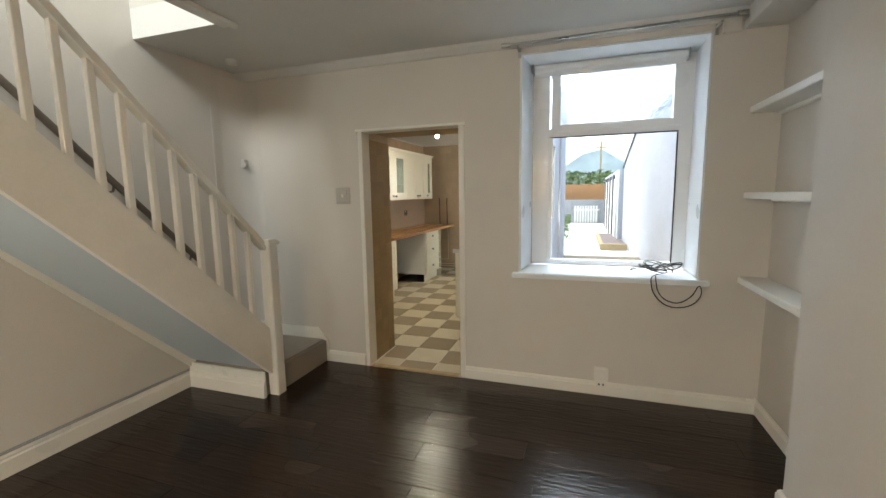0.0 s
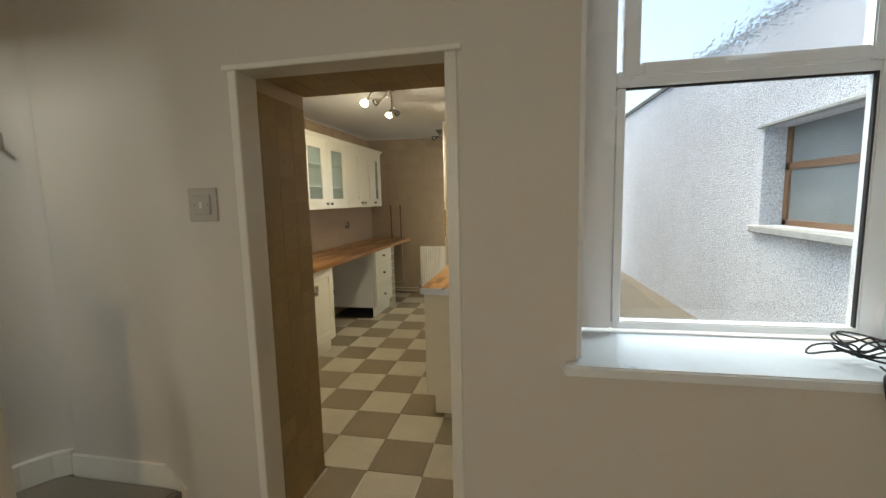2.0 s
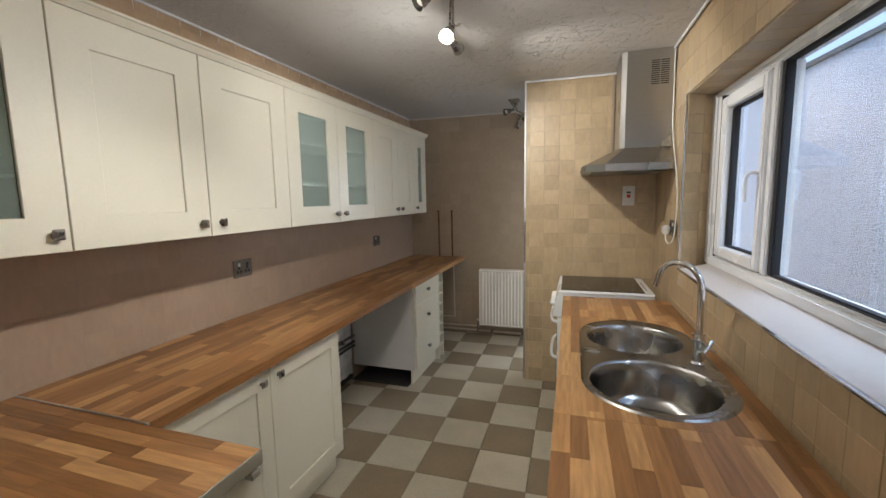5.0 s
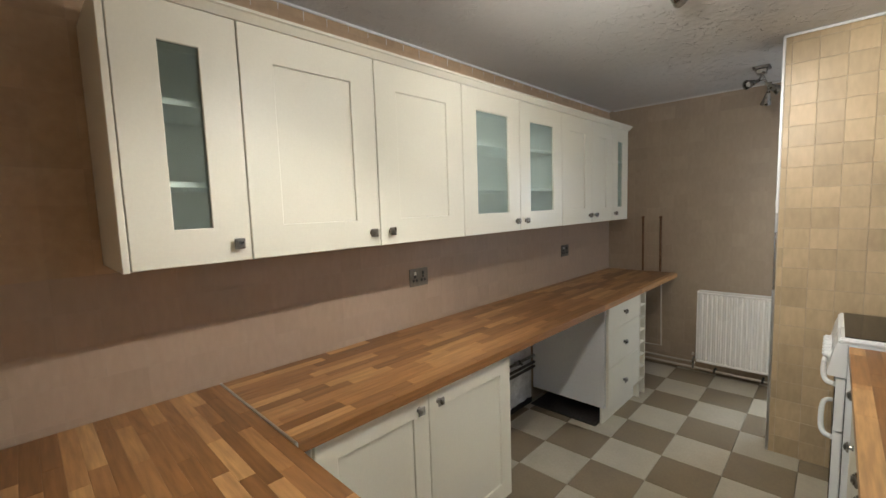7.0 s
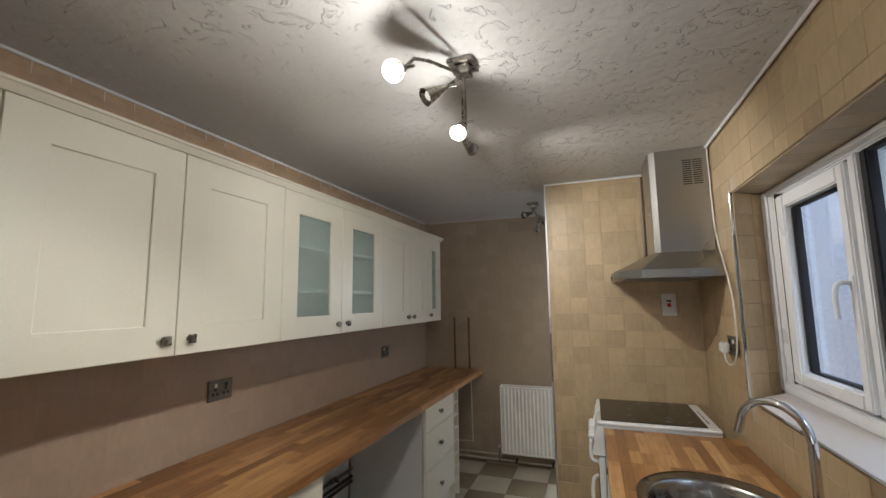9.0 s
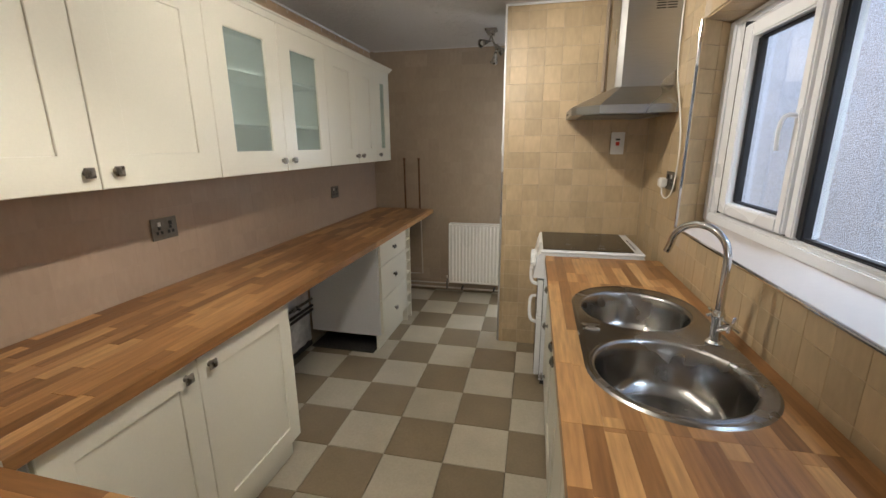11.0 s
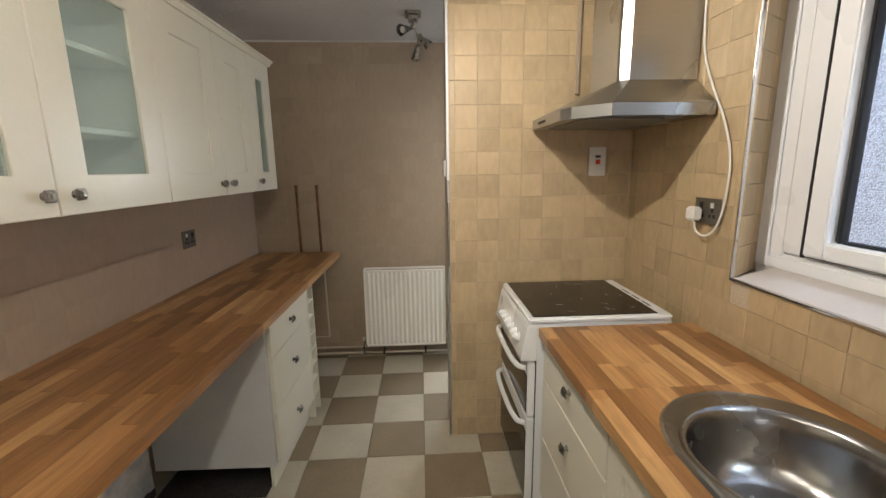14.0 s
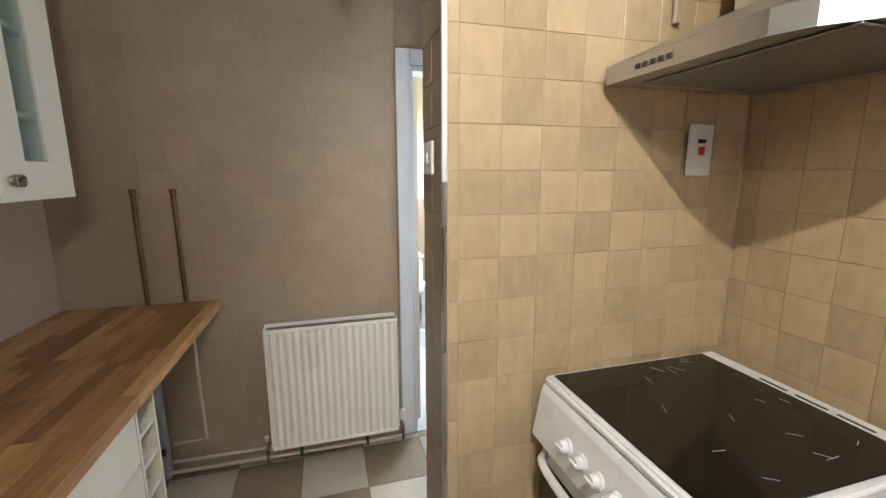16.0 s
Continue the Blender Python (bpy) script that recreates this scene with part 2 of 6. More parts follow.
SOIL = material("planter_gravel", (0.16, 0.14, 0.15), 0.95, grain=40, vary=0.4, bump=1.0, dist=0.02)
LEAF = material("hedge_leaf", (0.09, 0.16, 0.04), 0.7, bump=0, piece=0.0, island=0.4)
BATHWALL = material("cream_bathroom_wall", (0.68, 0.62, 0.48), 0.5, grain=60, vary=0.03, bump=0.05)
BATHFLOOR = material("pale_bathroom_vinyl", (0.55, 0.58, 0.62), 0.3, grain=60, vary=0.03, bump=0.03)
CERAMIC = material("white_ceramic", (0.8, 0.81, 0.82), 0.12, bump=0, stain_mix=0.02)
BLIND = material("white_blind_fabric", (0.74, 0.75, 0.77), 0.8, grain=200, vary=0.04, bump=0.2)
WINDOWGLASS = glass("clear_glass", (0.97, 0.99, 0.98))
OBSCURE = glass("obscured_glass", (0.95, 0.97, 0.98), 0.12, 0.3, 55)


def frosted_glass(scatter):
    """Etched green-grey glass: soft see-through and a little even scatter."""
    m = bpy.data.materials.new("frosted_cabinet_glass")
    m.use_nodes = True
    N, L = links(m)
    mix, ref, dif, out = N.new("ShaderNodeMixShader"), N.new("ShaderNodeBsdfRefraction"), N.new("ShaderNodeBsdfDiffuse"), N["Material Output"]
    ref.inputs["Color"].default_value, ref.inputs["Roughness"].default_value, ref.inputs["IOR"].default_value = (0.90, 0.97, 0.94, 1), 0.25, 1.12
    dif.inputs["Color"].default_value = (0.64, 0.74, 0.70, 1)
    mix.inputs[0].default_value = scatter
    L.new(ref.outputs[0], mix.inputs[1]), L.new(dif.outputs[0], mix.inputs[2]), L.new(mix.outputs[0], out.inputs["Surface"])
    return m


# FROSTED_DIM puts the dark inside of the narrow cabinets into the glass
FROSTED, FROSTED_DIM = frosted_glass(0.24), frosted_glass(0.10)
BULB = glow("lit_bulb", (1.0, 0.88, 0.72), 28)
SHADE = material("orange_shade_fabric", (0.6, 0.3, 0.1), 0.8, bump=0)


def planks_material(name, colour, tints, rough, ripple):
    """Dark stained laminate with a rippled, glossy surface along the boards."""
    m = material(name, colour, rough, grain=9, vary=0.3, bump=0, stain=0.8, stain_mix=0.25, piece=tints, stretch=(0.4, 14, 1), spec=0.36, rough_vary=0.07)
    N, L = links(m)
    b = N["Principled BSDF"]
    co, mp, n, bp = N.new("ShaderNodeTexCoord"), N.new("ShaderNodeMapping"), N.new("ShaderNodeTexNoise"), N.new("ShaderNodeBump")
    mp.inputs["Scale"].default_value = (1.6, 15, 1)
    n.inputs["Scale"].default_value, n.inputs["Detail"].default_value = 3.0, 3
    bp.inputs["Strength"].default_value, bp.inputs["Distance"].default_value = ripple, 0.004
    L.new(co.outputs["Object"], mp.inputs[0]), L.new(mp.outputs[0], n.inputs["Vector"])
    L.new(n.outputs[0], bp.inputs["Height"]), L.new(bp.outputs[0], b.inputs["Normal"])
    return m


PLANK = planks_material("dark_laminate", (0.020, 0.0095, 0.005), 0.25, 0.22, 0.75)


def stave_material(name, along):
    """Oiled oak and walnut block staves: every stave has its own tone between pale and dark."""
    m = bpy.data.materials.new(name)
    m.use_nodes = True
    N, L = links(m)
    b = N["Principled BSDF"]
    geo, ramp, co, mp, n = (N.new("ShaderNode" + k) for k in ("ObjectInfo", "ValToRGB", "TexCoord", "Mapping", "TexNoise"))
    ramp.color_ramp.elements[0].position, ramp.color_ramp.elements[0].color = 0.0, (0.205, 0.092, 0.031, 1)
    ramp.color_ramp.elements[1].position, ramp.color_ramp.elements[1].color = 1.0, (0.56, 0.32, 0.13, 1)
    e = ramp.color_ramp.elements.new(0.45)
    e.color = (0.35, 0.17, 0.062, 1)
    L.new(geo.outputs["Random"], ramp.inputs[0])
    mp.inputs["Scale"].default_value = (30, 2.5, 30) if along == "y" else (2.5, 30, 30)
    n.inputs["Scale"].default_value, n.inputs["Detail"].default_value = 2.5, 5
    shift = N.new("ShaderNodeVectorMath")
    shift.operation = "MULTIPLY_ADD"
    shift.inputs[1].default_value = (17.0, 23.0, 31.0)
    L.new(geo.outputs["Random"], shift.inputs[0]), L.new(co.outputs["Object"], shift.inputs[2])
    L.new(shift.outputs[0], mp.inputs[0]), L.new(mp.outputs[0], n.inputs["Vector"])
    r, mix, bp = N.new("ShaderNodeMapRange"), N.new("ShaderNodeMix"), N.new("ShaderNodeBump")
    r.inputs["From Min"].default_value, r.inputs["From Max"].default_value = 0.3, 0.7
    r.inputs["To Min"].default_value, r.inputs["To Max"].default_value = 0.74, 1.18
    mix.data_type, mix.blend_type = "RGBA", "MULTIPLY"
    mix.inputs["Factor"].default_value = 1
    L.new(n.outputs[0], r.inputs["Value"]), L.new(ramp.outputs[0], mix.inputs["A"]), L.new(r.outputs[0], mix.inputs["B"])
    L.new(mix.outputs["Result"], b.inputs["Base Color"])
    b.inputs["Roughness"].default_value = 0.36
    bp.inputs["Strength"].default_value, bp.inputs["Distance"].default_value = 0.08, 0.001
    L.new(n.outputs[0], bp.inputs["Height"]), L.new(bp.outputs[0], b.inputs["Normal"])
    return m


STAVE_Y, STAVE_X = stave_material("block_staves_long", "y"), stave_material("block_staves_cross", "x")


def artex_material():
    """White ceiling with thin raised swirls of textured plaster."""
    m = material("textured_white_ceiling", (0.62, 0.61, 0.60), 0.55, grain=50, vary=0.02, bump=0, stain=1.5, stain_mix=0.06)
    N, L = links(m)
    b = N["Principled BSDF"]
    co, n, n2, add, bp = (N.new("ShaderNode" + k) for k in ("TexCoord", "TexNoise", "TexNoise", "Math", "Bump"))
    n.inputs["Scale"].default_value, n.inputs["Detail"].default_value, n.inputs["Distortion"].default_value = 12.0, 4, 2.0
    n2.inputs["Scale"].default_value, n2.inputs["Detail"].default_value = 22.0, 3
    ramp = N.new("ShaderNodeValToRGB")
    ramp.color_ramp.elements[0].position, ramp.color_ramp.elements[1].position = 0.60, 0.64
    L.new(co.outputs["Object"], n.inputs["Vector"]), L.new(co.outputs["Object"], n2.inputs["Vector"])
    L.new(n.outputs[0], ramp.inputs[0]), L.new(ramp.outputs[0], add.inputs[0]), L.new(n2.outputs[0], add.inputs[1])
    bp.inputs["Strength"].default_value, bp.inputs["Distance"].default_value = 0.95, 0.006
    L.new(add.outputs[0], bp.inputs["Height"]), L.new(bp.outputs[0], b.inputs["Normal"])
    return m


ARTEX = artex_material()


# ---- building helpers ----
ORIGIN = {}


def box(bm, x0, x1, y0, y1, z0, z1, bevel=0.0, seg=1):
    """A box between two corners, its edges bevelled."""
    vs = [bm.verts.new((x, y, z)) for z in (z0, z1) for y in (y0, y1) for x in (x0, x1)]
    fs = [bm.faces.new([vs[i] for i in q]) for q in ((0, 2, 3, 1), (4, 5, 7, 6), (0, 1, 5, 4), (2, 6, 7, 3), (0, 4, 6, 2), (1, 3, 7, 5))]
    if bevel:
        es = list({e for f in fs for e in f.edges})
        bmesh.ops.bevel(bm, geom=es, offset=bevel, segments=seg, affect="EDGES")
    return bm


def boxes(*specs, bevel=0.0, seg=1):
    bm = bmesh.new()
    for s in specs:
        box(bm, *s, bevel=bevel, seg=seg)
    return bm


def prism(points, axis, a, b):
    """A polygon pushed along an axis from a to b; points lie in the other two axes, in order x, y, z."""
    bm = bmesh.new()

    def at(p, c):
        return {"x": (c, p[0], p[1]), "y": (p[0], c, p[1]), "z": (p[0], p[1], c)}[axis]

    lo, hi = [bm.verts.new(at(p, a)) for p in points], [bm.verts.new(at(p, b)) for p in points]
    bm.faces.new(lo), bm.faces.new(hi[::-1])
    for i in range(len(points)):
        j = (i + 1) % len(points)
        bm.faces.new((lo[j], lo[i], hi[i], hi[j]))
    bmesh.ops.recalc_face_normals(bm, faces=bm.faces)
    return bm


def lathe(profile, at=(0, 0, 0), axis="z", seg=20, bm=None):
    """A turned solid from (radius, height) pairs, open where a radius is not 0."""
    bm = bm or bmesh.new()
    rings = []
    for r, h in profile:
        ring = []
        for i in range(seg if r > 1e-6 else 1):
            c, s = r * math.cos(i * math.tau / seg), r * math.sin(i * math.tau / seg)
            p = {"z": (c, s, h), "x": (h, c, s), "y": (s, h, c)}[axis]
            ring.append(bm.verts.new((p[0] + at[0], p[1] + at[1], p[2] + at[2])))
        rings.append(ring)
    for a, b in zip(rings, rings[1:]):
        for i in range(seg):
            j = (i + 1) % seg
            if len(a) == 1 and len(b) == 1:
                continue
            if len(a) == 1:
                bm.faces.new((a[0], b[i], b[j]))
            elif len(b) == 1:
                bm.faces.new((a[i], b[0], a[j]))
            else:
                bm.faces.new((a[i], b[i], b[j], a[j]))
    return bm


def tube(points, radius, seg=10, smooth=0, bm=None):
    """A round pipe along points; smooth: rounds of corner cutting first."""
    pts = [Vector(p) for p in points]
    for _ in range(smooth):
        q = [pts[0]]
        for a, b in zip(pts, pts[1:]):
            q += [a.lerp(b, 0.25), a.lerp(b, 0.75)]
        pts = q + [pts[-1]]
    bm = bm or bmesh.new()
    rings, side = [], None
    for i, p in enumerate(pts):
        d = (pts[min(i + 1, len(pts) - 1)] - pts[max(i - 1, 0)]).normalized()
        if side is None:
            side = d.orthogonal().normalized()
        side = (side - d * side.dot(d)).normalized()
        up = d.cross(side)
        rings.append([bm.verts.new(p + radius * (math.cos(k * math.tau / seg) * side + math.sin(k * math.tau / seg) * up)) for k in range(seg)])
    for a, b in zip(rings, rings[1:]):
        for k in range(seg):
            bm.faces.new((a[k], a[(k + 1) % seg], b[(k + 1) % seg], b[k]))
    bm.faces.new(rings[0][::-1]), bm.faces.new(rings[-1])
    return bm


def mesh_of(name, bm, mat, smooth=False):
    bmesh.ops.recalc_face_normals(bm, faces=bm.faces)
    me = bpy.data.meshes.new(name)
    bm.to_mesh(me)
    bm.free()
    me.materials.append(mat)
    if smooth:
        me.polygons.foreach_set("use_smooth", [True] * len(me.polygons))
        me.set_sharp_from_angle(angle=radians(35))
    return me


def solid(name, bm, mat, label="", category="", kind="", group="", smooth=False):
    """A thing of one mesh, in world coordinates, its origin at its base."""
    me = mesh_of(name, bm, mat, smooth)
    xs = [v.co for v in me.vertices]
    lo = Vector([min(c[i] for c in xs) for i in range(3)])
    hi = Vector([max(c[i] for c in xs) for i in range(3)])
    base = Vector(((lo.x + hi.x) / 2, (lo.y + hi.y) / 2, lo.z))
    me.transform(Matrix.Translation(-base))
    ob = new(name, me)
    ob.location = base
    ORIGIN[ob] = base
    return tagged(ob, label, category, group, kind)


def thing(name, origin, label, category, group="", kind="", space=None):
    """An Empty at a thing's base; its parts are given in the coordinates of space (the world if None)."""
    ob = new(name)
    ob.empty_display_size = 0.1
    ob.matrix_world = (space or Matrix()) @ Matrix.Translation(origin)
    ORIGIN[ob] = Vector(origin)
    return tagged(ob, label, category, group, kind)


def part(name, bm, mat, parent, label="", smooth=False, shadow=True):
    ob = new(name, mesh_of(name, bm, mat, smooth))
    ob.parent = parent
    o = ORIGIN.get(parent, Vector())
    ob.matrix_parent_inverse = Matrix.Translation(-o)
    ob.visible_shadow = shadow
    if label:
        ob["label"] = label
    return ob


def piece(name, me, parent, at, turn=None):
    ob = new(name, me)
    ob.parent = parent
    ob.matrix_basis = Matrix.Translation(Vector(at) - ORIGIN.get(parent, Vector())) @ (turn or Matrix())
    return ob


def rect_wall(name, plane, a, b, u0, u1, z0, z1, holes, mat, label):
    """A wall slab in plane 'x' or 'y' between a and b, running u0..u1, with rectangular holes (u, u, z, z) that go through it."""
    us = sorted({u0, u1, *(h[0] for h in holes), *(h[1] for h in holes)})
    zs = sorted({z0, z1, *(h[2] for h in holes), *(h[3] for h in holes)})
    bm = bmesh.new()
    cache = {}

    def v(u, w, z):
        k = (round(u, 4), w, round(z, 4))
        if k not in cache:
            cache[k] = bm.verts.new((w, u, z) if plane == "x" else (u, w, z))
        return cache[k]

    def is_hole(i, j):
        if i < 0 or j < 0 or i >= len(us) - 1 or j >= len(zs) - 1:
            return True
        cu, cz = (us[i] + us[i + 1]) / 2, (zs[j] + zs[j + 1]) / 2
        return any(h[0] < cu < h[1] and h[2] < cz < h[3] for h in holes)

    for i in range(len(us) - 1):
        for j in range(len(zs) - 1):
            if is_hole(i, j):
                continue
            p, q, r, s = us[i], us[i + 1], zs[j], zs[j + 1]
            for w in (a, b):
                bm.faces.new([v(p, w, r), v(q, w, r), v(q, w, s), v(p, w, s)])
            for cond, e in (((i - 1, j), ((p, r), (p, s))), ((i + 1, j), ((q, r), (q, s))), ((i, j - 1), ((p, r), (q, r))), ((i, j + 1), ((p, s), (q, s)))):
                if is_hole(*cond):
                    bm.faces.new([v(e[0][0], a, e[0][1]), v(e[1][0], a, e[1][1]), v(e[1][0], b, e[1][1]), v(e[0][0], b, e[0][1])])
    return solid(name, bm, mat, label, "wall", "structure")


# ---- structure: living room ----
CEIL, KCEIL = 2.62, 2.52
LX0, LX1, LY0, WALL0, WALL1 = -2.88, 1.28, -2.6, 3.13, 3.64
rect_wall("wall_north", "y", WALL0, WALL1, -3.3, 2.2, -0.2, 5.2,
          [(-1.664, -0.81, 0.0, 2.068), (-0.34, 0.885, 0.9, 2.52)], PAINT, "off-white painted wall with a doorway and a deep window")
rect_wall("wall_west", "x", LX0 - 0.25, LX0, LY0 - 0.2, WALL0 - 0.001, -0.2, 5.2, [], PAINT, "off-white painted wall beside the stairs")
rect_wall("wall_east", "x", LX1, LX1 + 0.25, LY0 - 0.2, WALL0 - 0.001, -0.2, 2.9, [], PAINT, "off-white painted wall behind alcove shelves")
rect_wall("wall_south", "y", LY0 - 0.2, LY0, LX0, LX1, -0.2, 5.2, [], PAINT, "off-white painted front wall")
solid("chimney_breast", boxes((1.05, LX1 - 0.001, 0.55, 2.14, 0, CEIL), bevel=0.008, seg=2), PAINT, "off-white painted chimney breast", "chimney breast", "structure")
solid("ceiling_1", boxes((LX0, -2.1, 2.16, WALL0 - 0.001, CEIL, CEIL + 0.2), (-2.1, LX1, LY0, WALL0 - 0.001, CEIL, CEIL + 0.2), (LX0, -2.1, LY0, -1.2, CEIL, CEIL + 0.2)), CEIL_LIV,
      "off-white painted ceiling with a stairwell opening", "ceiling", "structure")
# upper landing round the stairwell
rect_wall("wall_landing_north", "y", 2.16, 2.26, LX0, -1.0, CEIL + 0.201, 5.2, [], PAINT, "white landing wall above the stairwell")
rect_wall("wall_landing_east", "x", -1.1, -1.0, LY0, 2.159, CEIL + 0.201, 5.2, [], PAINT, "white landing wall")
solid("ceiling_2", boxes((LX0 - 0.2, -0.9, LY0 - 0.2, 2.3, 5.2, 5.3)), CEIL_LIV, "white landing ceiling", "ceiling", "structure")
solid("stairwell_trim", boxes((-2.11, -2.02, -1.2, 2.19, CEIL - 0.018, CEIL - 0.002), (-2.035, -2.0, -1.2, 2.205, CEIL - 0.03, CEIL - 0.002), bevel=0.004), GLOSS,
      "white beading round the stairwell opening", "trim", "structure")
solid("coving", prism([(WALL0 - 0.075, CEIL - 0.001), (WALL0 - 0.06, CEIL - 0.02), (WALL0 - 0.02, CEIL - 0.055), (WALL0 - 0.001, CEIL - 0.06), (WALL0 - 0.001, CEIL - 0.001)], "x", LX0 + 0.001, LX1 - 0.001),
      CEIL_LIV, "narrow white coving along the ceiling", "coving", "structure")


def skirting(name, points, height=0.1, depth=0.018):
    """A moulded skirting run along a wall line; the wall lies to the left of the way."""
    prof = [(0, 0), (depth, 0), (depth, height * 0.72), (depth * 0.7, height * 0.8), (depth * 0.75, height * 0.88), (depth * 0.3, height), (0, height)]
    bm = bmesh.new()
    rings = []
    for i, p in enumerate(points):
        a, b = points[max(i - 1, 0)], points[min(i + 1, len(points) - 1)]
        p = Vector(p)
        d1, d2 = (p - Vector(a)), (Vector(b) - p)
        d1 = d1.normalized() if d1.length else d2.normalized()
        d2 = d2.normalized() if d2.length else d1
        n1, n2 = Vector((d1.y, -d1.x)), Vector((d2.y, -d2.x))
        n = (n1 + n2) / (1 + n1.dot(n2))
        rings.append([bm.verts.new((p.x + n.x * d, p.y + n.y * d, z + 0.001)) for d, z in prof])
    for r, s in zip(rings, rings[1:]):
        for k in range(len(prof)):
            bm.faces.new((r[k], r[(k + 1) % len(prof)], s[(k + 1) % len(prof)], s[k]))
    bm.faces.new(rings[0]), bm.faces.new(rings[-1][::-1])
    return solid(name, bm, GLOSS, "white painted moulded skirting board", "skirting", "structure")


skirting("baseboard", [(-0.765, WALL0 - 0.001), (LX1 - 0.001, WALL0 - 0.001), (LX1 - 0.001, 2.15)])
skirting("baseboard", [(LX1 - 0.001, 2.141), (1.049, 2.141), (1.049, 0.55)])
solid("alcove_soffit", boxes((1.047, LX1 - 0.002, 2.142, WALL0 - 0.0765, 2.505, CEIL - 0.001), (1.047, LX1 - 0.002, WALL0 - 0.0765, WALL0 - 0.001, 2.505, CEIL - 0.062), bevel=0.004), PAINT, "off-white boxed soffit over the alcove", "soffit", "structure")
solid("rounded_corner", prism([(LX0 + 0.001, WALL0 - 0.001), (LX0 + 0.001, 2.86)] + [(LX0 + 0.002 + 0.17 * (1 - math.cos(k * math.pi / 16)), 2.86 + 0.268 * math.sin(k * math.pi / 16)) for k in range(1, 8)] + [(LX0 + 0.172, WALL0 - 0.001)], "z", 0.22, CEIL - 0.061), PAINT, "softly rounded plaster corner beside the stairs", "wall", "structure", smooth=True)
skirting("baseboard", [(-2.09, WALL0 - 0.001), (-1.7, WALL0 - 0.001)])
skirting("baseboard", [(LX0 + 0.001, LY0), (LX0 + 0.001, 2.345), (-2.13, 2.345)], 0.13)

# doorway lining and threshold
door_lining = thing("doorway_lining", (-1.235, 3.19, 0), "white painted timber lining of an open doorway", "door frame", kind="structure")
part("jamb", boxes((-1.692, -1.653, WALL0 - 0.014, 3.25, 0.001, 2.047), bevel=0.004), GLOSS, door_lining)
part("jamb", boxes((-0.812, -0.765, WALL0 - 0.006, 3.25, 0.001, 2.047), bevel=0.004), GLOSS, door_lining)
part("head", boxes((-1.714, -0.75, WALL0 - 0.018, 3.25, 2.046, 2.07), bevel=0.004), GLOSS, door_lining)
for k in range(4):
    part("rib", boxes((-0.808 + 0.011 * k, -0.802 + 0.011 * k, WALL0 - 0.0095, WALL0 - 0.0055, 0.002, 2.045)), GLOSS, door_lining)
solid("threshold", boxes((-1.64, -0.83, 3.11, 3.165, 0.001, 0.009), bevel=0.003), TIMBER, "worn metal and timber threshold strip", "threshold", "structure")


def sash(parent, plane, w0, w1, u0, u1, z0, z1, bar, mat=UPVC, name="window_frame"):
    """Four bevelled bars round an opening."""
    def bb(p, q, r, s):
        return boxes((w0, w1, p, q, r, s) if plane == "x" else (p, q, w0, w1, r, s), bevel=0.006, seg=2)
    bl, br, bb0, bt = bar
    for q in ((u0, u0 + bl, z0, z1), (u1 - br, u1, z0, z1), (u0 + bl, u1 - br, z0, z0 + bb0), (u0 + bl, u1 - br, z1 - bt, z1)):
        part(name, bb(*q), mat, parent)


# living-room window
win1 = thing("window_1", (0.3, 3.53, 0.93), "white plastic window with a top-hung light, in a deep splayed reveal", "window", kind="structure")
sash(win1, "y", 3.50, 3.57, -0.28, 0.90, 0.93, 2.52, (0.13, 0.115, 0.035, 0.05))
part("transom", boxes((-0.15, 0.785, 3.497, 3.567, 1.965, 2.03), bevel=0.006, seg=2), UPVC, win1)
sash(win1, "y", 3.478, 3.54, -0.13, 0.81, 2.0, 2.5, (0.065, 0.07, 0.055, 0.06), name="opening_sash")
part("gasket", boxes((-0.15, 0.785, 3.505, 3.523, 1.957, 1.9645), (0.777, 0.7845, 3.505, 3.523, 0.966, 1.9565)), RUBBER, win1)
part("glazing_bead", boxes((-0.151, -0.118, 3.475, 3.5235, 0.966, 1.956), bevel=0.003), UPVC, win1)
part("pane", boxes((-0.145, 0.78, 3.524, 3.53, 0.955, 1.97)), WINDOWGLASS, win1, "clear glass pane", shadow=False)
part("pane", boxes((-0.07, 0.745, 3.51, 3.516, 2.05, 2.445)), OBSCURE, win1, "obscured patterned glass pane", shadow=False)
h = part("handle", boxes((0.24, 0.40, 3.455, 3.47, 2.022, 2.036), (0.30, 0.34, 3.463, 3.479, 2.015, 2.04), bevel=0.004, seg=2), UPVC, win1, "white lever handle")
sill1 = solid("window_sill", boxes((-0.385, 0.945, 3.085, 3.505, 0.872, 0.912), bevel=0.007, seg=3), REVEAL, "white painted deep window sill board", "window sill", "structure")
solid("reveal_lining", boxes((0.872, 0.8845, 3.135, 3.499, 0.926, 2.515)), REVEAL, "white painted window reveal", "trim", "structure")
solid("reveal_lining", boxes((-0.339, 0.884, 3.135, 3.499, 2.508, 2.519)), REVEAL, "white painted window head", "trim", "structure")
solid("reveal_lining", prism([(-0.339, 3.135), (-0.322, 3.135), (-0.285, 3.499), (-0.339, 3.499)], "z", 0.926, 2.515), REVEAL, "white splayed window reveal", "trim", "structure")
blind = thing("roller_blind", (0.3, 3.42, 2.44), "rolled-up white fabric roller blind inside the window reveal", "blind")
part("roll", lathe([(0, -0.26), (0.034, -0.26), (0.034, 0.80), (0, 0.80)], (0, 3.42, 2.475), "x", 18), BLIND, blind, smooth=True)
part("hem", boxes((-0.25, 0.79, 3.405, 3.415, 2.415, 2.45), bevel=0.003), BLIND, blind)
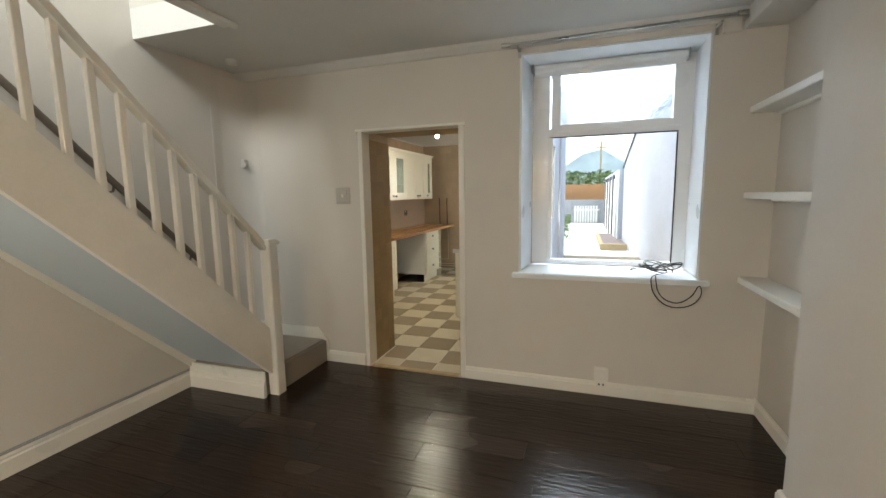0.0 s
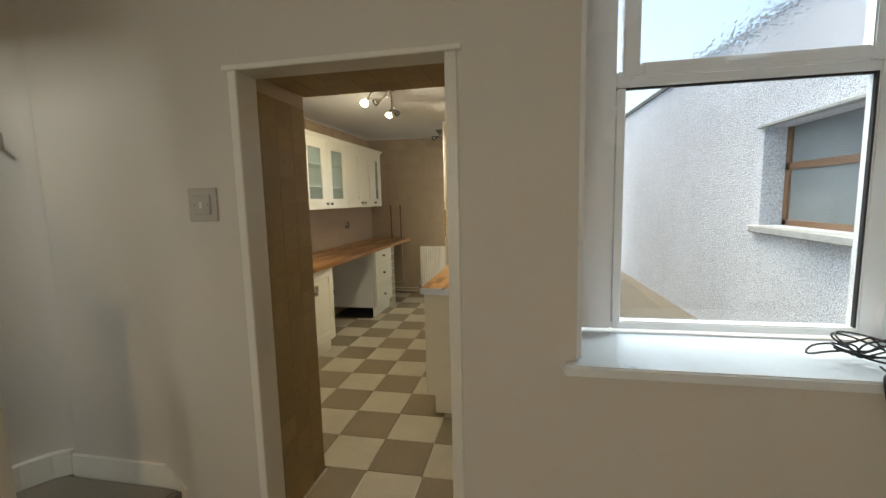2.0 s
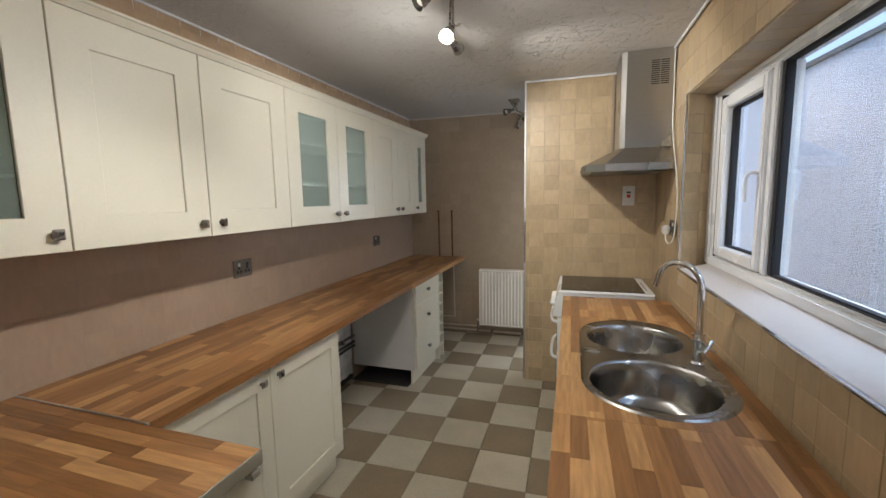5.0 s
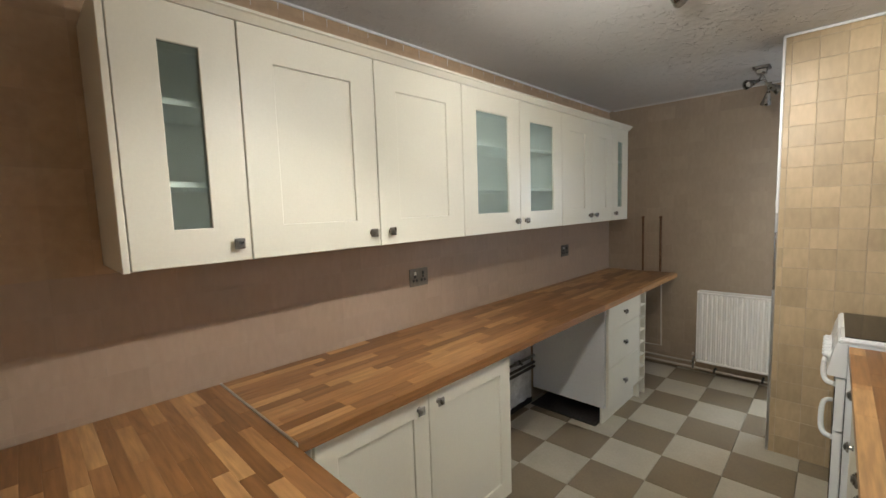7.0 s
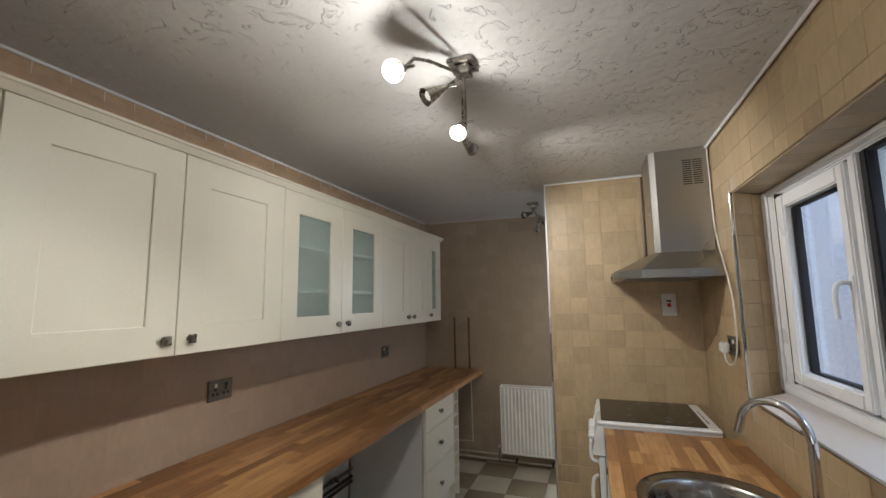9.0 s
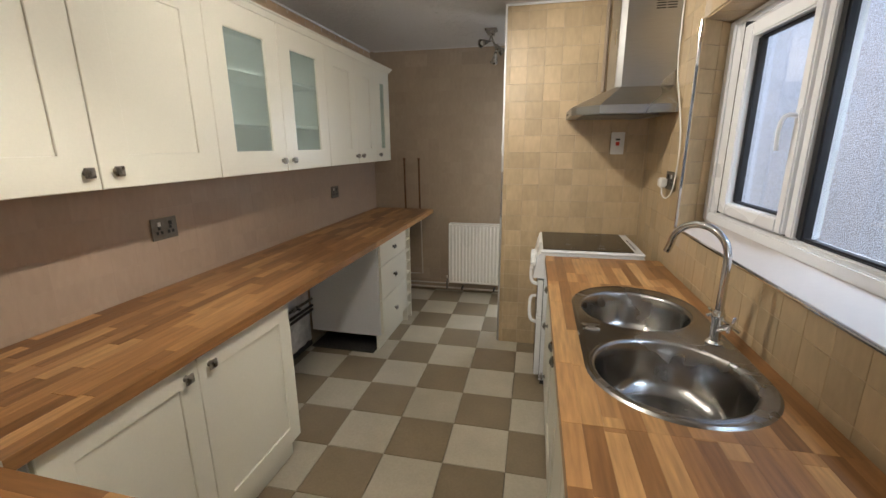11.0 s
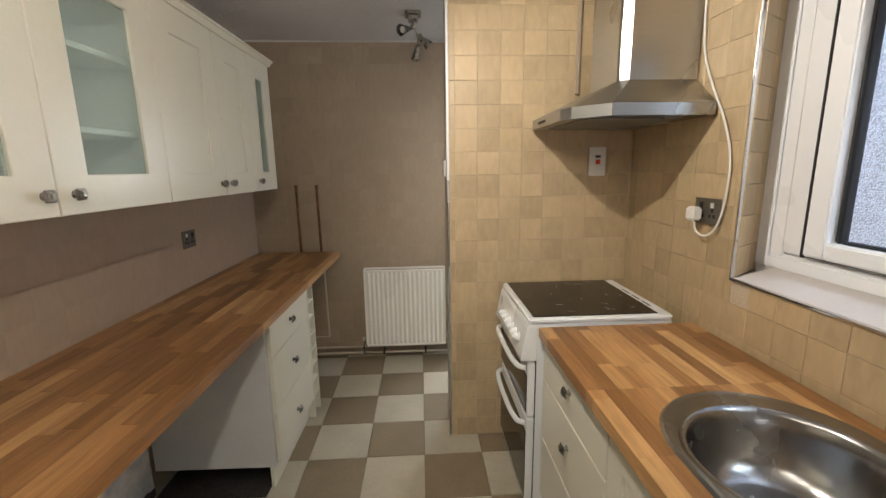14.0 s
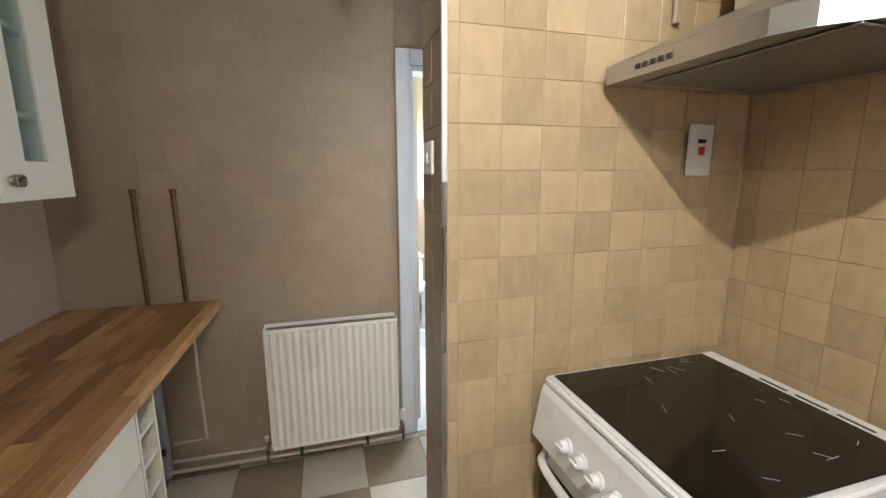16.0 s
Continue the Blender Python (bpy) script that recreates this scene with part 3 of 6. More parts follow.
for x in (-0.272, 0.808):
    part("bracket", boxes((x - 0.006, x + 0.006, 3.38, 3.46, 2.44, 2.515), bevel=0.003), GREYPLASTIC, blind)

pole = thing("curtain_pole", (0.42, 2.99, 2.54), "thin brushed metal curtain pole above the window", "curtain pole")
part("rod", tube([(-0.42, 3.03, 2.556), (1.0, 3.03, 2.572)], 0.0095), STEEL, pole, smooth=True)
for x in (-0.425, 1.005):
    part("finial", lathe([(0, -0.03), (0.017, -0.03), (0.017, 0.03), (0, 0.03)], (x, 3.03, 2.556 + (x > 0) * 0.016), "x", 14), STEEL, pole, smooth=True)
for x in (-0.34, 0.90):
    part("bracket", boxes((x - 0.008, x + 0.008, 3.02, WALL0 - 0.001, 2.53, 2.545), (x - 0.012, x + 0.012, WALL0 - 0.008, WALL0 - 0.001, 2.49, 2.56), bevel=0.002), STEEL, pole)
part("wooden_block", boxes((0.93, 1.03, WALL0 - 0.03, WALL0 - 0.001, 2.49, 2.59), bevel=0.004), PAINT, pole, "painted wooden mounting block")

# ---- stairs ----
STR = -2.11
stair = thing("staircase", (-2.48, 1.6, 0), "boxed staircase with white strings and beige carpet", "staircase")
rise, going, y_start = 0.2, 0.2, 2.43
first = prism([(-2.10, 2.495), (-2.10, WALL0 - 0.02), (LX0 + 0.02, WALL0 - 0.02), (LX0 + 0.02, 2.36), (-2.15, 2.36), (-2.15, 2.495)], "z", 0.001, 0.212)
bmesh.ops.bevel(first, geom=[e for e in first.edges if all(v.co.z > 0.19 for v in e.verts)], offset=0.018, segments=3, affect="EDGES")
part("tread", first, CARPET, stair, "beige carpeted bottom step")
for k in range(1, 14):
    y1 = y_start - going * (k - 1)
    part("tread", boxes((LX0 + 0.03, STR - 0.022, y1 - going - 0.02, y1, rise * k + 0.165, rise * (k + 1)), bevel=0.012, seg=2), CARPET, stair)


def string_profile(lower, upper, y_low, y_high):
    return [(y_low, max(lower(y_low), 0.001)), (y_low, upper(y_low)), (y_high, upper(y_high)), (y_high, lower(y_high))]


up_line = lambda y: 0.60 + 0.995 * (2.33 - y)
low_line = lambda y: 0.17 + 0.97 * (2.40 - y)
part("outer_string", prism(string_profile(low_line, up_line, 2.39, -0.05), "x", STR - 0.02, STR + 0.02), GLOSS, stair, "white painted outer string")
part("inner_string", prism(string_profile(lambda y: up_line(y) - 0.42, lambda y: up_line(y) + 0.05, 2.39, -0.05), "x", LX0 + 0.002, LX0 + 0.026), GLOSS, stair)
part("soffit", prism([(2.36, low_line(2.36) + 0.012), (2.36, low_line(2.36) + 0.03), (-0.05, low_line(-0.05) + 0.03), (-0.05, low_line(-0.05) + 0.012)], "x", LX0 + 0.002, STR - 0.02), SOFFIT, stair, "sloping soffit, tinted grey-blue for the cool light on it")
part("end_panel", boxes((LX0 + 0.002, STR - 0.021, 2.347, 2.358, 0.002, 0.2)), GLOSS, stair)
part("handrail", prism([(2.42, 1.11), (2.42, 1.165), (0.02, 1.165 + 0.995 * 2.4), (0.02, 1.11 + 0.995 * 2.4)], "x", STR - 0.032, STR + 0.032), GLOSS, stair, "white painted sloping handrail")
newel = part("newel_post", boxes((-2.145, -2.055, 2.40, 2.49, 0.001, 1.165), bevel=0.006, seg=2), GLOSS, stair)
part("cap", boxes((-2.16, -2.04, 2.385, 2.505, 1.166, 1.19), (-2.15, -2.05, 2.395, 2.495, 1.1905, 1.205), bevel=0.006, seg=2), GLOSS, newel)
for k in range(18):
    y = 2.255 - 0.1285 * k
    if y < 0.06:
        break
    z0, z1 = up_line(y) - 0.01, 1.115 + 0.995 * (2.42 - y)
    part("baluster", boxes((STR - 0.016, STR + 0.016, y - 0.017, y + 0.017, z0, z1), bevel=0.003), GLOSS, stair)
wall_rail = thing("wall_handrail", (-2.82, 1.6, 1.0), "dark wooden handrail fixed along the stair wall", "handrail")
part("rail", tube([(-2.815, 2.46, 1.03), (-2.815, 0.0, 1.03 + 1.035 * 2.46)], 0.022, 12), DARKWOOD, wall_rail, smooth=True)
for y in (2.4, 1.88, 1.2, 0.5):
    z = 1.03 + 1.035 * (2.46 - y)
    part("bracket", tube([(-2.815, y, z - 0.02), (-2.83, y, z - 0.06), (LX0 + 0.002, y, z - 0.065)], 0.008, 8), DARKWOOD, wall_rail, smooth=True)
# skirting that climbs over the bottom step
solid("stair_skirting", prism([(-2.72, 0.2), (-2.72, 0.31), (-2.19, 0.31), (-2.085, 0.2), (-2.085, 0.001), (-2.12, 0.001), (-2.12, 0.2)], "y", WALL0 - 0.019, WALL0 - 0.001), GLOSS,
      "white skirting stepping down beside the bottom stair", "skirting", "structure")
solid("stair_skirting", prism([(LX0 + 0.001, 2.4), (LX0 + 0.019, 2.4), (LX0 + 0.019, 2.86), (LX0 + 0.05, 2.97), (LX0 + 0.11, 3.065), (LX0 + 0.16, 3.105), (LX0 + 0.16, 3.129), (LX0 + 0.001, 3.129)], "z", 0.214, 0.335), GLOSS, "white skirting along the bottom stair", "skirting", "structure")
for k, z in enumerate((0.137, 0.148)):
    solid("cable", tube([(LX0 + 0.012, -2.0, z), (LX0 + 0.012, 2.33, z)], 0.004, 6), GREYPLASTIC, "grey cable lying along the skirting top", "cable")
stat = thing("wall_hook", (-2.79, 3.04, 1.8), "small white plastic coat hook on the stair wall", "hook")
part("plate", boxes((LX0 + 0.02, LX0 + 0.072, 3.02, 3.075, 1.79, 1.86), bevel=0.003), SWITCH, stat)
part("hook", tube([(LX0 + 0.07, 3.03, 1.83), (LX0 + 0.10, 3.01, 1.79), (LX0 + 0.11, 3.0, 1.815)], 0.007, 8, 1), SWITCH, stat, smooth=True)
solid("cable_trunking", boxes((LX0 + 0.001, LX0 + 0.005, 2.76, 2.80, 1.35, 2.3), bevel=0.002), PAINT, "painted-over cable trunking on the stair wall", "trunking")
smoke = thing("smoke_alarm", (-2.6, 2.75, CEIL - 0.03), "small white smoke alarm on the ceiling", "smoke alarm")
part("body", lathe([(0, CEIL - 0.035), (0.04, CEIL - 0.033), (0.05, CEIL - 0.015), (0.05, CEIL - 0.001), (0, CEIL - 0.001)], (-2.6, 2.75, 0), "z", 20), PLASTIC, smoke, smooth=True)

# ---- alcove shelves ----
for z in (0.945, 1.50, 2.035):
    sh = thing("alcove_shelf", (1.19, 2.64, z - 0.04), "thick white painted floating shelf in the alcove", "shelf", "alcove shelves")
    part("board", boxes((1.11, LX1 - 0.002, 2.145, WALL0 - 0.002, z - 0.04, z), bevel=0.004, seg=2), GLOSS, sh)
    part("batten", boxes((LX1 - 0.03, LX1 - 0.002, 2.2, WALL0 - 0.03, z - 0.06, z - 0.0405), bevel=0.003), GLOSS, sh)


def switch_plate(name, x, y, z, w, hgt, label):
    s = thing(name, (x, y, z), label, "light switch")
    part("surround", boxes((x - w / 2, x + w / 2, y - 0.008, y - 0.001, z - hgt / 2, z + hgt / 2), bevel=0.003), SWITCH, s)
    part("plate", boxes((x - w * 0.3, x + w * 0.3, y - 0.016, y - 0.0085, z - hgt * 0.3, z + hgt * 0.3), bevel=0.003), SWITCH, s)
    part("rocker", boxes((x - 0.008, x + 0.008, y - 0.021, y - 0.0165, z - 0.015, z + 0.015), bevel=0.002), PLASTIC, s)
    for dx in (-0.03, 0.03):
        part("screw", lathe([(0, -0.0175), (0.003, -0.0175), (0.003, -0.0165)], (x + dx, y, z), "y", 8), ALU, s)
    return s


switch_plate("light_switch", -1.86, WALL0, 1.52, 0.14, 0.14, "off-white square light switch with a raised surround")
so = thing("wall_socket", (0.285, WALL0 - 0.02, 0.1), "white surface-mounted socket box above the skirting", "socket")
part("box", boxes((0.235, 0.335, WALL0 - 0.04, WALL0 - 0.001, 0.115, 0.215), bevel=0.005, seg=2), PLASTIC, so)
part("outlet", boxes((0.25, 0.32, WALL0 - 0.05, WALL0 - 0.0405, 0.07, 0.125), bevel=0.004), PLASTIC, so)
for x in (0.27, 0.30):
    part("pin_hole", boxes((x - 0.005, x + 0.005, WALL0 - 0.0515, WALL0 - 0.0505, 0.09, 0.105)), BLACK, so)
solid("alcove_cable", tube([(LX1 - 0.022, WALL0 - 0.02, 0.115), (LX1 - 0.022, 2.3, 0.108)], 0.004, 6), PLASTIC, "white cable along the alcove skirting", "cable")

# black cable coil on the sill, hanging over its edge
pts = []
rnd = random.Random(5)
for k in range(46):
    a = k * 0.68
    r = 0.09 + 0.065 * math.sin(k * 0.9)
    pts.append((0.635 + r * 1.2 * math.cos(a), 3.24 + 0.55 * r * math.sin(a), 0.932 + 0.085 * abs(math.sin(k * 0.55)) * (0.4 + 0.6 * rnd.random())))
pts += [(0.60, 3.10, 0.935), (0.58, 3.07, 0.91), (0.60, 3.062, 0.80), (0.70, 3.06, 0.715), (0.84, 3.062, 0.735), (0.90, 3.064, 0.82), (0.88, 3.07, 0.90),
        (0.84, 3.064, 0.80), (0.74, 3.06, 0.74), (0.63, 3.06, 0.80), (0.61, 3.072, 0.93), (0.63, 3.16, 0.936)]
solid("cable_coil", tube(pts, 0.0036, 7, 2), BLACK, "tangled black cable coil draped over the window sill", "cable", smooth=True)
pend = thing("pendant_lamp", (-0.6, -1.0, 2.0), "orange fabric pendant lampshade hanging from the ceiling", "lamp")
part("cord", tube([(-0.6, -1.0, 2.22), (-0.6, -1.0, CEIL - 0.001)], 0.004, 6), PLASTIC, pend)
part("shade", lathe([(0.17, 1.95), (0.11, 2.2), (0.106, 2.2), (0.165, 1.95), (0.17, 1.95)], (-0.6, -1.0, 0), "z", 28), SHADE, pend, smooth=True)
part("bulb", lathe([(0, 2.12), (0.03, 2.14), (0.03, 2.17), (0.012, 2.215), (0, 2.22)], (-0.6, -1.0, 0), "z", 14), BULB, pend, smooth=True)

# ---- structure: kitchen ----
KX0, KX1, BACK, PART = -3.115, -0.575, 8.20, 7.02
solid("subfloor", boxes((-3.6, 2.4, LY0 - 0.2, 10.6, -0.2, -0.012)), FLOORJOINT, "dark floor joint bed", "floor", "structure")
LEFT = pose(KX0, 4.375, 0, 0, 0, -1.15)
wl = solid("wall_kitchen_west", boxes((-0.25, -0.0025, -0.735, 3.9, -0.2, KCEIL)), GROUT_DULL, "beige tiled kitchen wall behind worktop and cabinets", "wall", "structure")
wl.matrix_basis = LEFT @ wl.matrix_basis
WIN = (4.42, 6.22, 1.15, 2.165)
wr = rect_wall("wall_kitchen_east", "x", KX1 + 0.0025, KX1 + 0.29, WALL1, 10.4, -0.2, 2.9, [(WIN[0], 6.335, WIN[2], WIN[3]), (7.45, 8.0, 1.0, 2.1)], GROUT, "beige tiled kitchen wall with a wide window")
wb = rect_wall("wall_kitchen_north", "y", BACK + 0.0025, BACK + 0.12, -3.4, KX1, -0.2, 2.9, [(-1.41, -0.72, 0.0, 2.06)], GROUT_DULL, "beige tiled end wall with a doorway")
wp = solid("wall_partition", boxes((-1.5635, KX1 + 0.002, PART + 0.0025, 7.26, -0.012, KCEIL)), GROUT, "beige tiled partition behind the cooker", "wall", "structure")
solid("ceiling_kitchen", boxes((-3.4, KX1 + 0.2, WALL1 + 0.001, BACK + 0.02, KCEIL, KCEIL + 0.2)), ARTEX, "white textured plaster kitchen ceiling", "ceiling", "structure")
solid("corner_trim", boxes((-1.574, -1.560, PART - 0.004, PART + 0.012, 1.50, KCEIL), bevel=0.003), UPVC, "white plastic corner bead on the partition edge", "trim", "structure")
solid("corner_trim", boxes((-1.574, -1.560, PART - 0.004, PART + 0.012, 0.002, 1.499), bevel=0.003), ALU, "worn metal corner bead on the partition edge", "trim", "structure")
solid("ceiling_bead", boxes((-1.57, KX1 - 0.008, PART - 0.022, PART - 0.009, KCEIL - 0.016, KCEIL - 0.001), (KX1 - 0.022, KX1 - 0.008, WALL1, PART - 0.024, KCEIL - 0.016, KCEIL - 0.001), bevel=0.004), UPVC,
      "thin white bead where tiles meet the ceiling", "trim", "structure")


solid("hood_trunking", boxes((-0.912, -0.890, PART - 0.021, PART - 0.0085, 1.93, KCEIL - 0.017), bevel=0.003), WALLTILE_FAR, "beige cable trunking up the tiled partition", "trunking")
lbead = solid("ceiling_bead", boxes((0.001, 0.012, -0.73, 3.81, KCEIL - 0.014, KCEIL - 0.001), bevel=0.003), UPVC, "thin white bead where tiles meet the ceiling", "trim", "structure")
lbead.matrix_basis = LEFT @ lbead.matrix_basis
solid("ceiling_bead", boxes((-3.0, -1.0, BACK - 0.012, BACK - 0.001, KCEIL - 0.012, KCEIL - 0.001), bevel=0.003), CEIL_LIV, "thin white bead where the end wall meets the ceiling", "trim", "structure")

# ---- kitchen window ----
win2 = thing("window_2", (-0.39, 5.3, 1.15), "white plastic kitchen window with a side-hung casement", "window", kind="structure")
sash(win2, "x", -0.405, -0.325, 4.42, 6.325, 1.15, 2.165, (0.07, 0.12, 0.10, 0.05))
sash(win2, "x", -0.42, -0.4055, 4.43, 6.318, 1.185, 2.16, (0.05, 0.06, 0.05, 0.03))
part("jamb_cover", boxes((-0.413, -0.33, 6.115, 6.2045, 1.2505, 2.1145), bevel=0.005, seg=2), UPVC, win2)
part("mullion", boxes((-0.42, -0.325, 5.503, 5.5445, 1.2505, 2.1145), bevel=0.005, seg=2), UPVC, win2)
part("seal", boxes((-0.434, -0.40, 6.1025, 6.1085, 1.251, 2.114), (-0.412, -0.40, 5.55, 6.1045, 1.2507, 1.2565), (-0.412, -0.40, 5.55, 6.1045, 2.097, 2.104)), RUBBER, win2)
cas = thing("casement_window", (-0.39, 5.83, 1.25), "white side-hung window casement, shut", "window", kind="structure")
sash(cas, "x", -0.435, -0.365, 5.546, 6.102, 1.257, 2.096, (0.045, 0.075, 0.056, 0.062), name="casement")
sash(cas, "x", -0.408, -0.37, 5.5915, 6.0265, 1.3135, 2.0335, (0.008, 0.02, 0.009, 0.009), RUBBER, "gasket")
sash(win2, "x", -0.408, -0.37, 4.481, 5.5025, 1.251, 2.114, (0.02, 0.038, 0.012, 0.014), RUBBER, "gasket")
part("pane", boxes((-0.385, -0.379, 5.595, 6.012, 1.32, 2.027)), WINDOWGLASS, cas, "clear glass pane", shadow=False)
part("pane", boxes((-0.385, -0.379, 4.495, 5.47, 1.26, 2.105)), WINDOWGLASS, win2, "clear glass pane", shadow=False)
hd2 = part("handle", tube([(-0.437, 5.569, 1.68), (-0.472, 5.571, 1.685), (-0.482, 5.584, 1.65), (-0.476, 5.589, 1.56)], 0.008, 8, 1), UPVC, cas, "white lever handle", smooth=True)
part("handle_plate", boxes((-0.439, -0.4352, 5.556, 5.582, 1.655, 1.705), bevel=0.001), UPVC, hd2)
solid("reveal_splay", prism([(KX1 + 0.004, 6.2195), (KX1 + 0.004, 6.334), (-0.405, 6.334), (-0.405, 6.3255)], "z", 1.158, 2.164), WALLTILE_FAR, "tiled splayed side of the kitchen window", "trim", "structure")
solid("window_edge_trim", boxes((KX1 - 0.008, KX1 + 0.006, 4.42, 6.225, 1.143, 1.152), (KX1 - 0.008, KX1 + 0.006, 6.217, 6.226, 1.1525, 2.165), bevel=0.002), CHROME,
      "chrome tile edging round the window opening", "trim", "structure")
# unseen window, assumed from the cool light on the bathroom door frame
win3 = thing("window_3", (-0.39, 7.72, 1.0), "assumed white plastic window in the unseen nook", "window", kind="structure")
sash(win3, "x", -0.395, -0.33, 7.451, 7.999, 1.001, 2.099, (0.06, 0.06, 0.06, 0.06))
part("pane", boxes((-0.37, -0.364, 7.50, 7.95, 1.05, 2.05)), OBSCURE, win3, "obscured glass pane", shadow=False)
solid("window_board", prism([(KX1 + 0.006, 1.1505), (KX1 + 0.006, 1.1535), (-0.4205, 1.19), (-0.4205, 1.1505)], "y", 4.43, 6.2165), LEDGE, "pale tiled window ledge", "window sill", "structure")

# ---- back doorway and bathroom ----
arch = thing("bathroom_door_frame", (-1.06, BACK, 0), "white painted frame of the bathroom doorway", "door frame", kind="structure")
part("architrave", boxes((-1.49, -1.415, BACK - 0.018, BACK - 0.001, 0.001, 2.14), bevel=0.004), REVEAL, arch)
part("architrave", boxes((-1.415, -0.66, BACK - 0.018, BACK - 0.001, 2.065, 2.14), bevel=0.004), REVEAL, arch)
part("jamb", boxes((-1.425, -1.40, BACK - 0.012, BACK + 0.13, 0.001, 2.06), bevel=0.003), REVEAL, arch)
part("jamb", boxes((-0.735, -0.71, BACK - 0.012, BACK + 0.13, 0.001, 2.06), bevel=0.003), REVEAL, arch)
part("head", boxes((-1.40, -0.735, BACK - 0.012, BACK + 0.13, 2.035, 2.06), bevel=0.003), REVEAL, arch)
part("stop", boxes((-1.40, -1.388, BACK + 0.05, BACK + 0.07, 0.001, 2.03), bevel=0.002), REVEAL, arch)
rect_wall("wall_bathroom_west", "x", -1.55, -1.35, BACK + 0.121, 10.3, -0.2, 2.6, [], BATHWALL, "cream bathroom wall")
rect_wall("wall_bathroom_north", "y", 10.3, 10.4, -1.55, KX1 + 0.001, -0.2, 2.6, [], BATHWALL, "cream bathroom wall")
solid("bathroom_lining", boxes((KX1 - 0.006, KX1 + 0.002, BACK + 0.121, 10.299, 0, 2.6)), BATHWALL, "cream bathroom wall face", "wall", "structure")
solid("outer_render", boxes((KX1 + 0.291, KX1 + 0.305, WALL1 + 0.001, 6.335 - 1.915, -0.2, 2.9), (KX1 + 0.291, KX1 + 0.305, 6.335, 7.45, -0.2, 2.9), (KX1 + 0.291, KX1 + 0.305, 8.0, 10.4, -0.2, 2.9), (KX1 + 0.291, KX1 + 0.305, 4.42, 6.335, -0.2, 1.15), (KX1 + 0.291, KX1 + 0.305, 4.42, 6.335, 2.165, 2.9)), PEBBLE, "pale pebbledash on the outer kitchen wall", "wall", "structure")
solid("kitchen_roof", boxes((-3.6, KX1 + 0.36, WALL1 + 0.001, 10.5, 2.901, 3.0)), SLATE, "flat roof above the kitchen", "roof", "structure")
solid("ceiling_bathroom", boxes((-1.6, KX1 + 0.001, BACK + 0.121, 10.299, 2.6, 2.7)), CEIL_LIV, "white bathroom ceiling", "ceiling", "structure")
solid("floor_bathroom", boxes((-1.40, KX1, BACK - 0.01, 10.3, -0.011, 0.004)), BATHFLOOR, "pale vinyl bathroom floor", "floor", "structure")


def toilet(x, y):
    t = thing("toilet", (x, y, 0), "white ceramic close-coupled toilet with its lid down", "toilet")
    part("cistern", boxes((x - 0.20, x - 0.02, y - 0.19, y + 0.19, 0.40, 0.74), bevel=0.025, seg=3), CERAMIC, t, smooth=True)
    part("cistern_lid", boxes((x - 0.21, x - 0.01, y - 0.2, y + 0.2, 0.741, 0.775), bevel=0.012, seg=3), CERAMIC, t, smooth=True)
    bm = bmesh.new()
    rings = []
    for z, rx, ry, cx in ((0.005, 0.15, 0.11, 0.12), (0.1, 0.13, 0.09, 0.12), (0.22, 0.13, 0.10, 0.13), (0.32, 0.20, 0.155, 0.18), (0.395, 0.245, 0.18, 0.20)):
        rings.append([bm.verts.new((x + cx + rx * math.cos(a * math.tau / 24), y + ry * math.sin(a * math.tau / 24), z)) for a in range(24)])
    for p, q in zip(rings, rings[1:]):
        for i in range(24):
            bm.faces.new((p[i], p[(i + 1) % 24], q[(i + 1) % 24], q[i]))
    bm.faces.new(rings[-1]), bm.faces.new(rings[0][::-1])
    part("pan", bm, CERAMIC, t, smooth=True)
    for nm, z0, z1 in (("seat", 0.397, 0.415), ("lid", 0.417, 0.436)):
        ring = [(x + 0.2 + 0.25 * math.cos(a * math.tau / 28), y + 0.185 * math.sin(a * math.tau / 28)) for a in range(28)]
        part(nm, prism(ring, "z", z0, z1), CERAMIC, t, smooth=True)
    part("flush_button", lathe([(0, 0.782), (0.02, 0.78), (0.022, 0.776)], (x - 0.11, y, 0), "z", 14), CHROME, t)


toilet(-0.99, 9.86)
solid("bathroom_tiles", boxes((-1.349, KX1 - 0.007, 10.288, 10.299, 0.005, 1.25)), WALLTILE_FAR, "beige tiled lower bathroom wall", "tiles", "structure")

# ---- cabinets ----
def knob(parent, at, way):
    """A square stepped pewter knob; way: +1 or -1 along x."""
    x, y, z = at
    bm = lathe([(0.012, 0), (0.008, way * 0.006), (0.007, way * 0.014)], at, "x", 10)
    for a, b, s in ((0.014, 0.022, 0.017), (0.022, 0.027, 0.013), (0.027, 0.030, 0.008)):
        box(bm, min(x + way * a, x + way * b), max(x + way * a, x + way * b), y - s, y + s, z - s, z + s, bevel=0.0025)
    return part("knob", bm, PEWTER, parent, "square pewter knob")


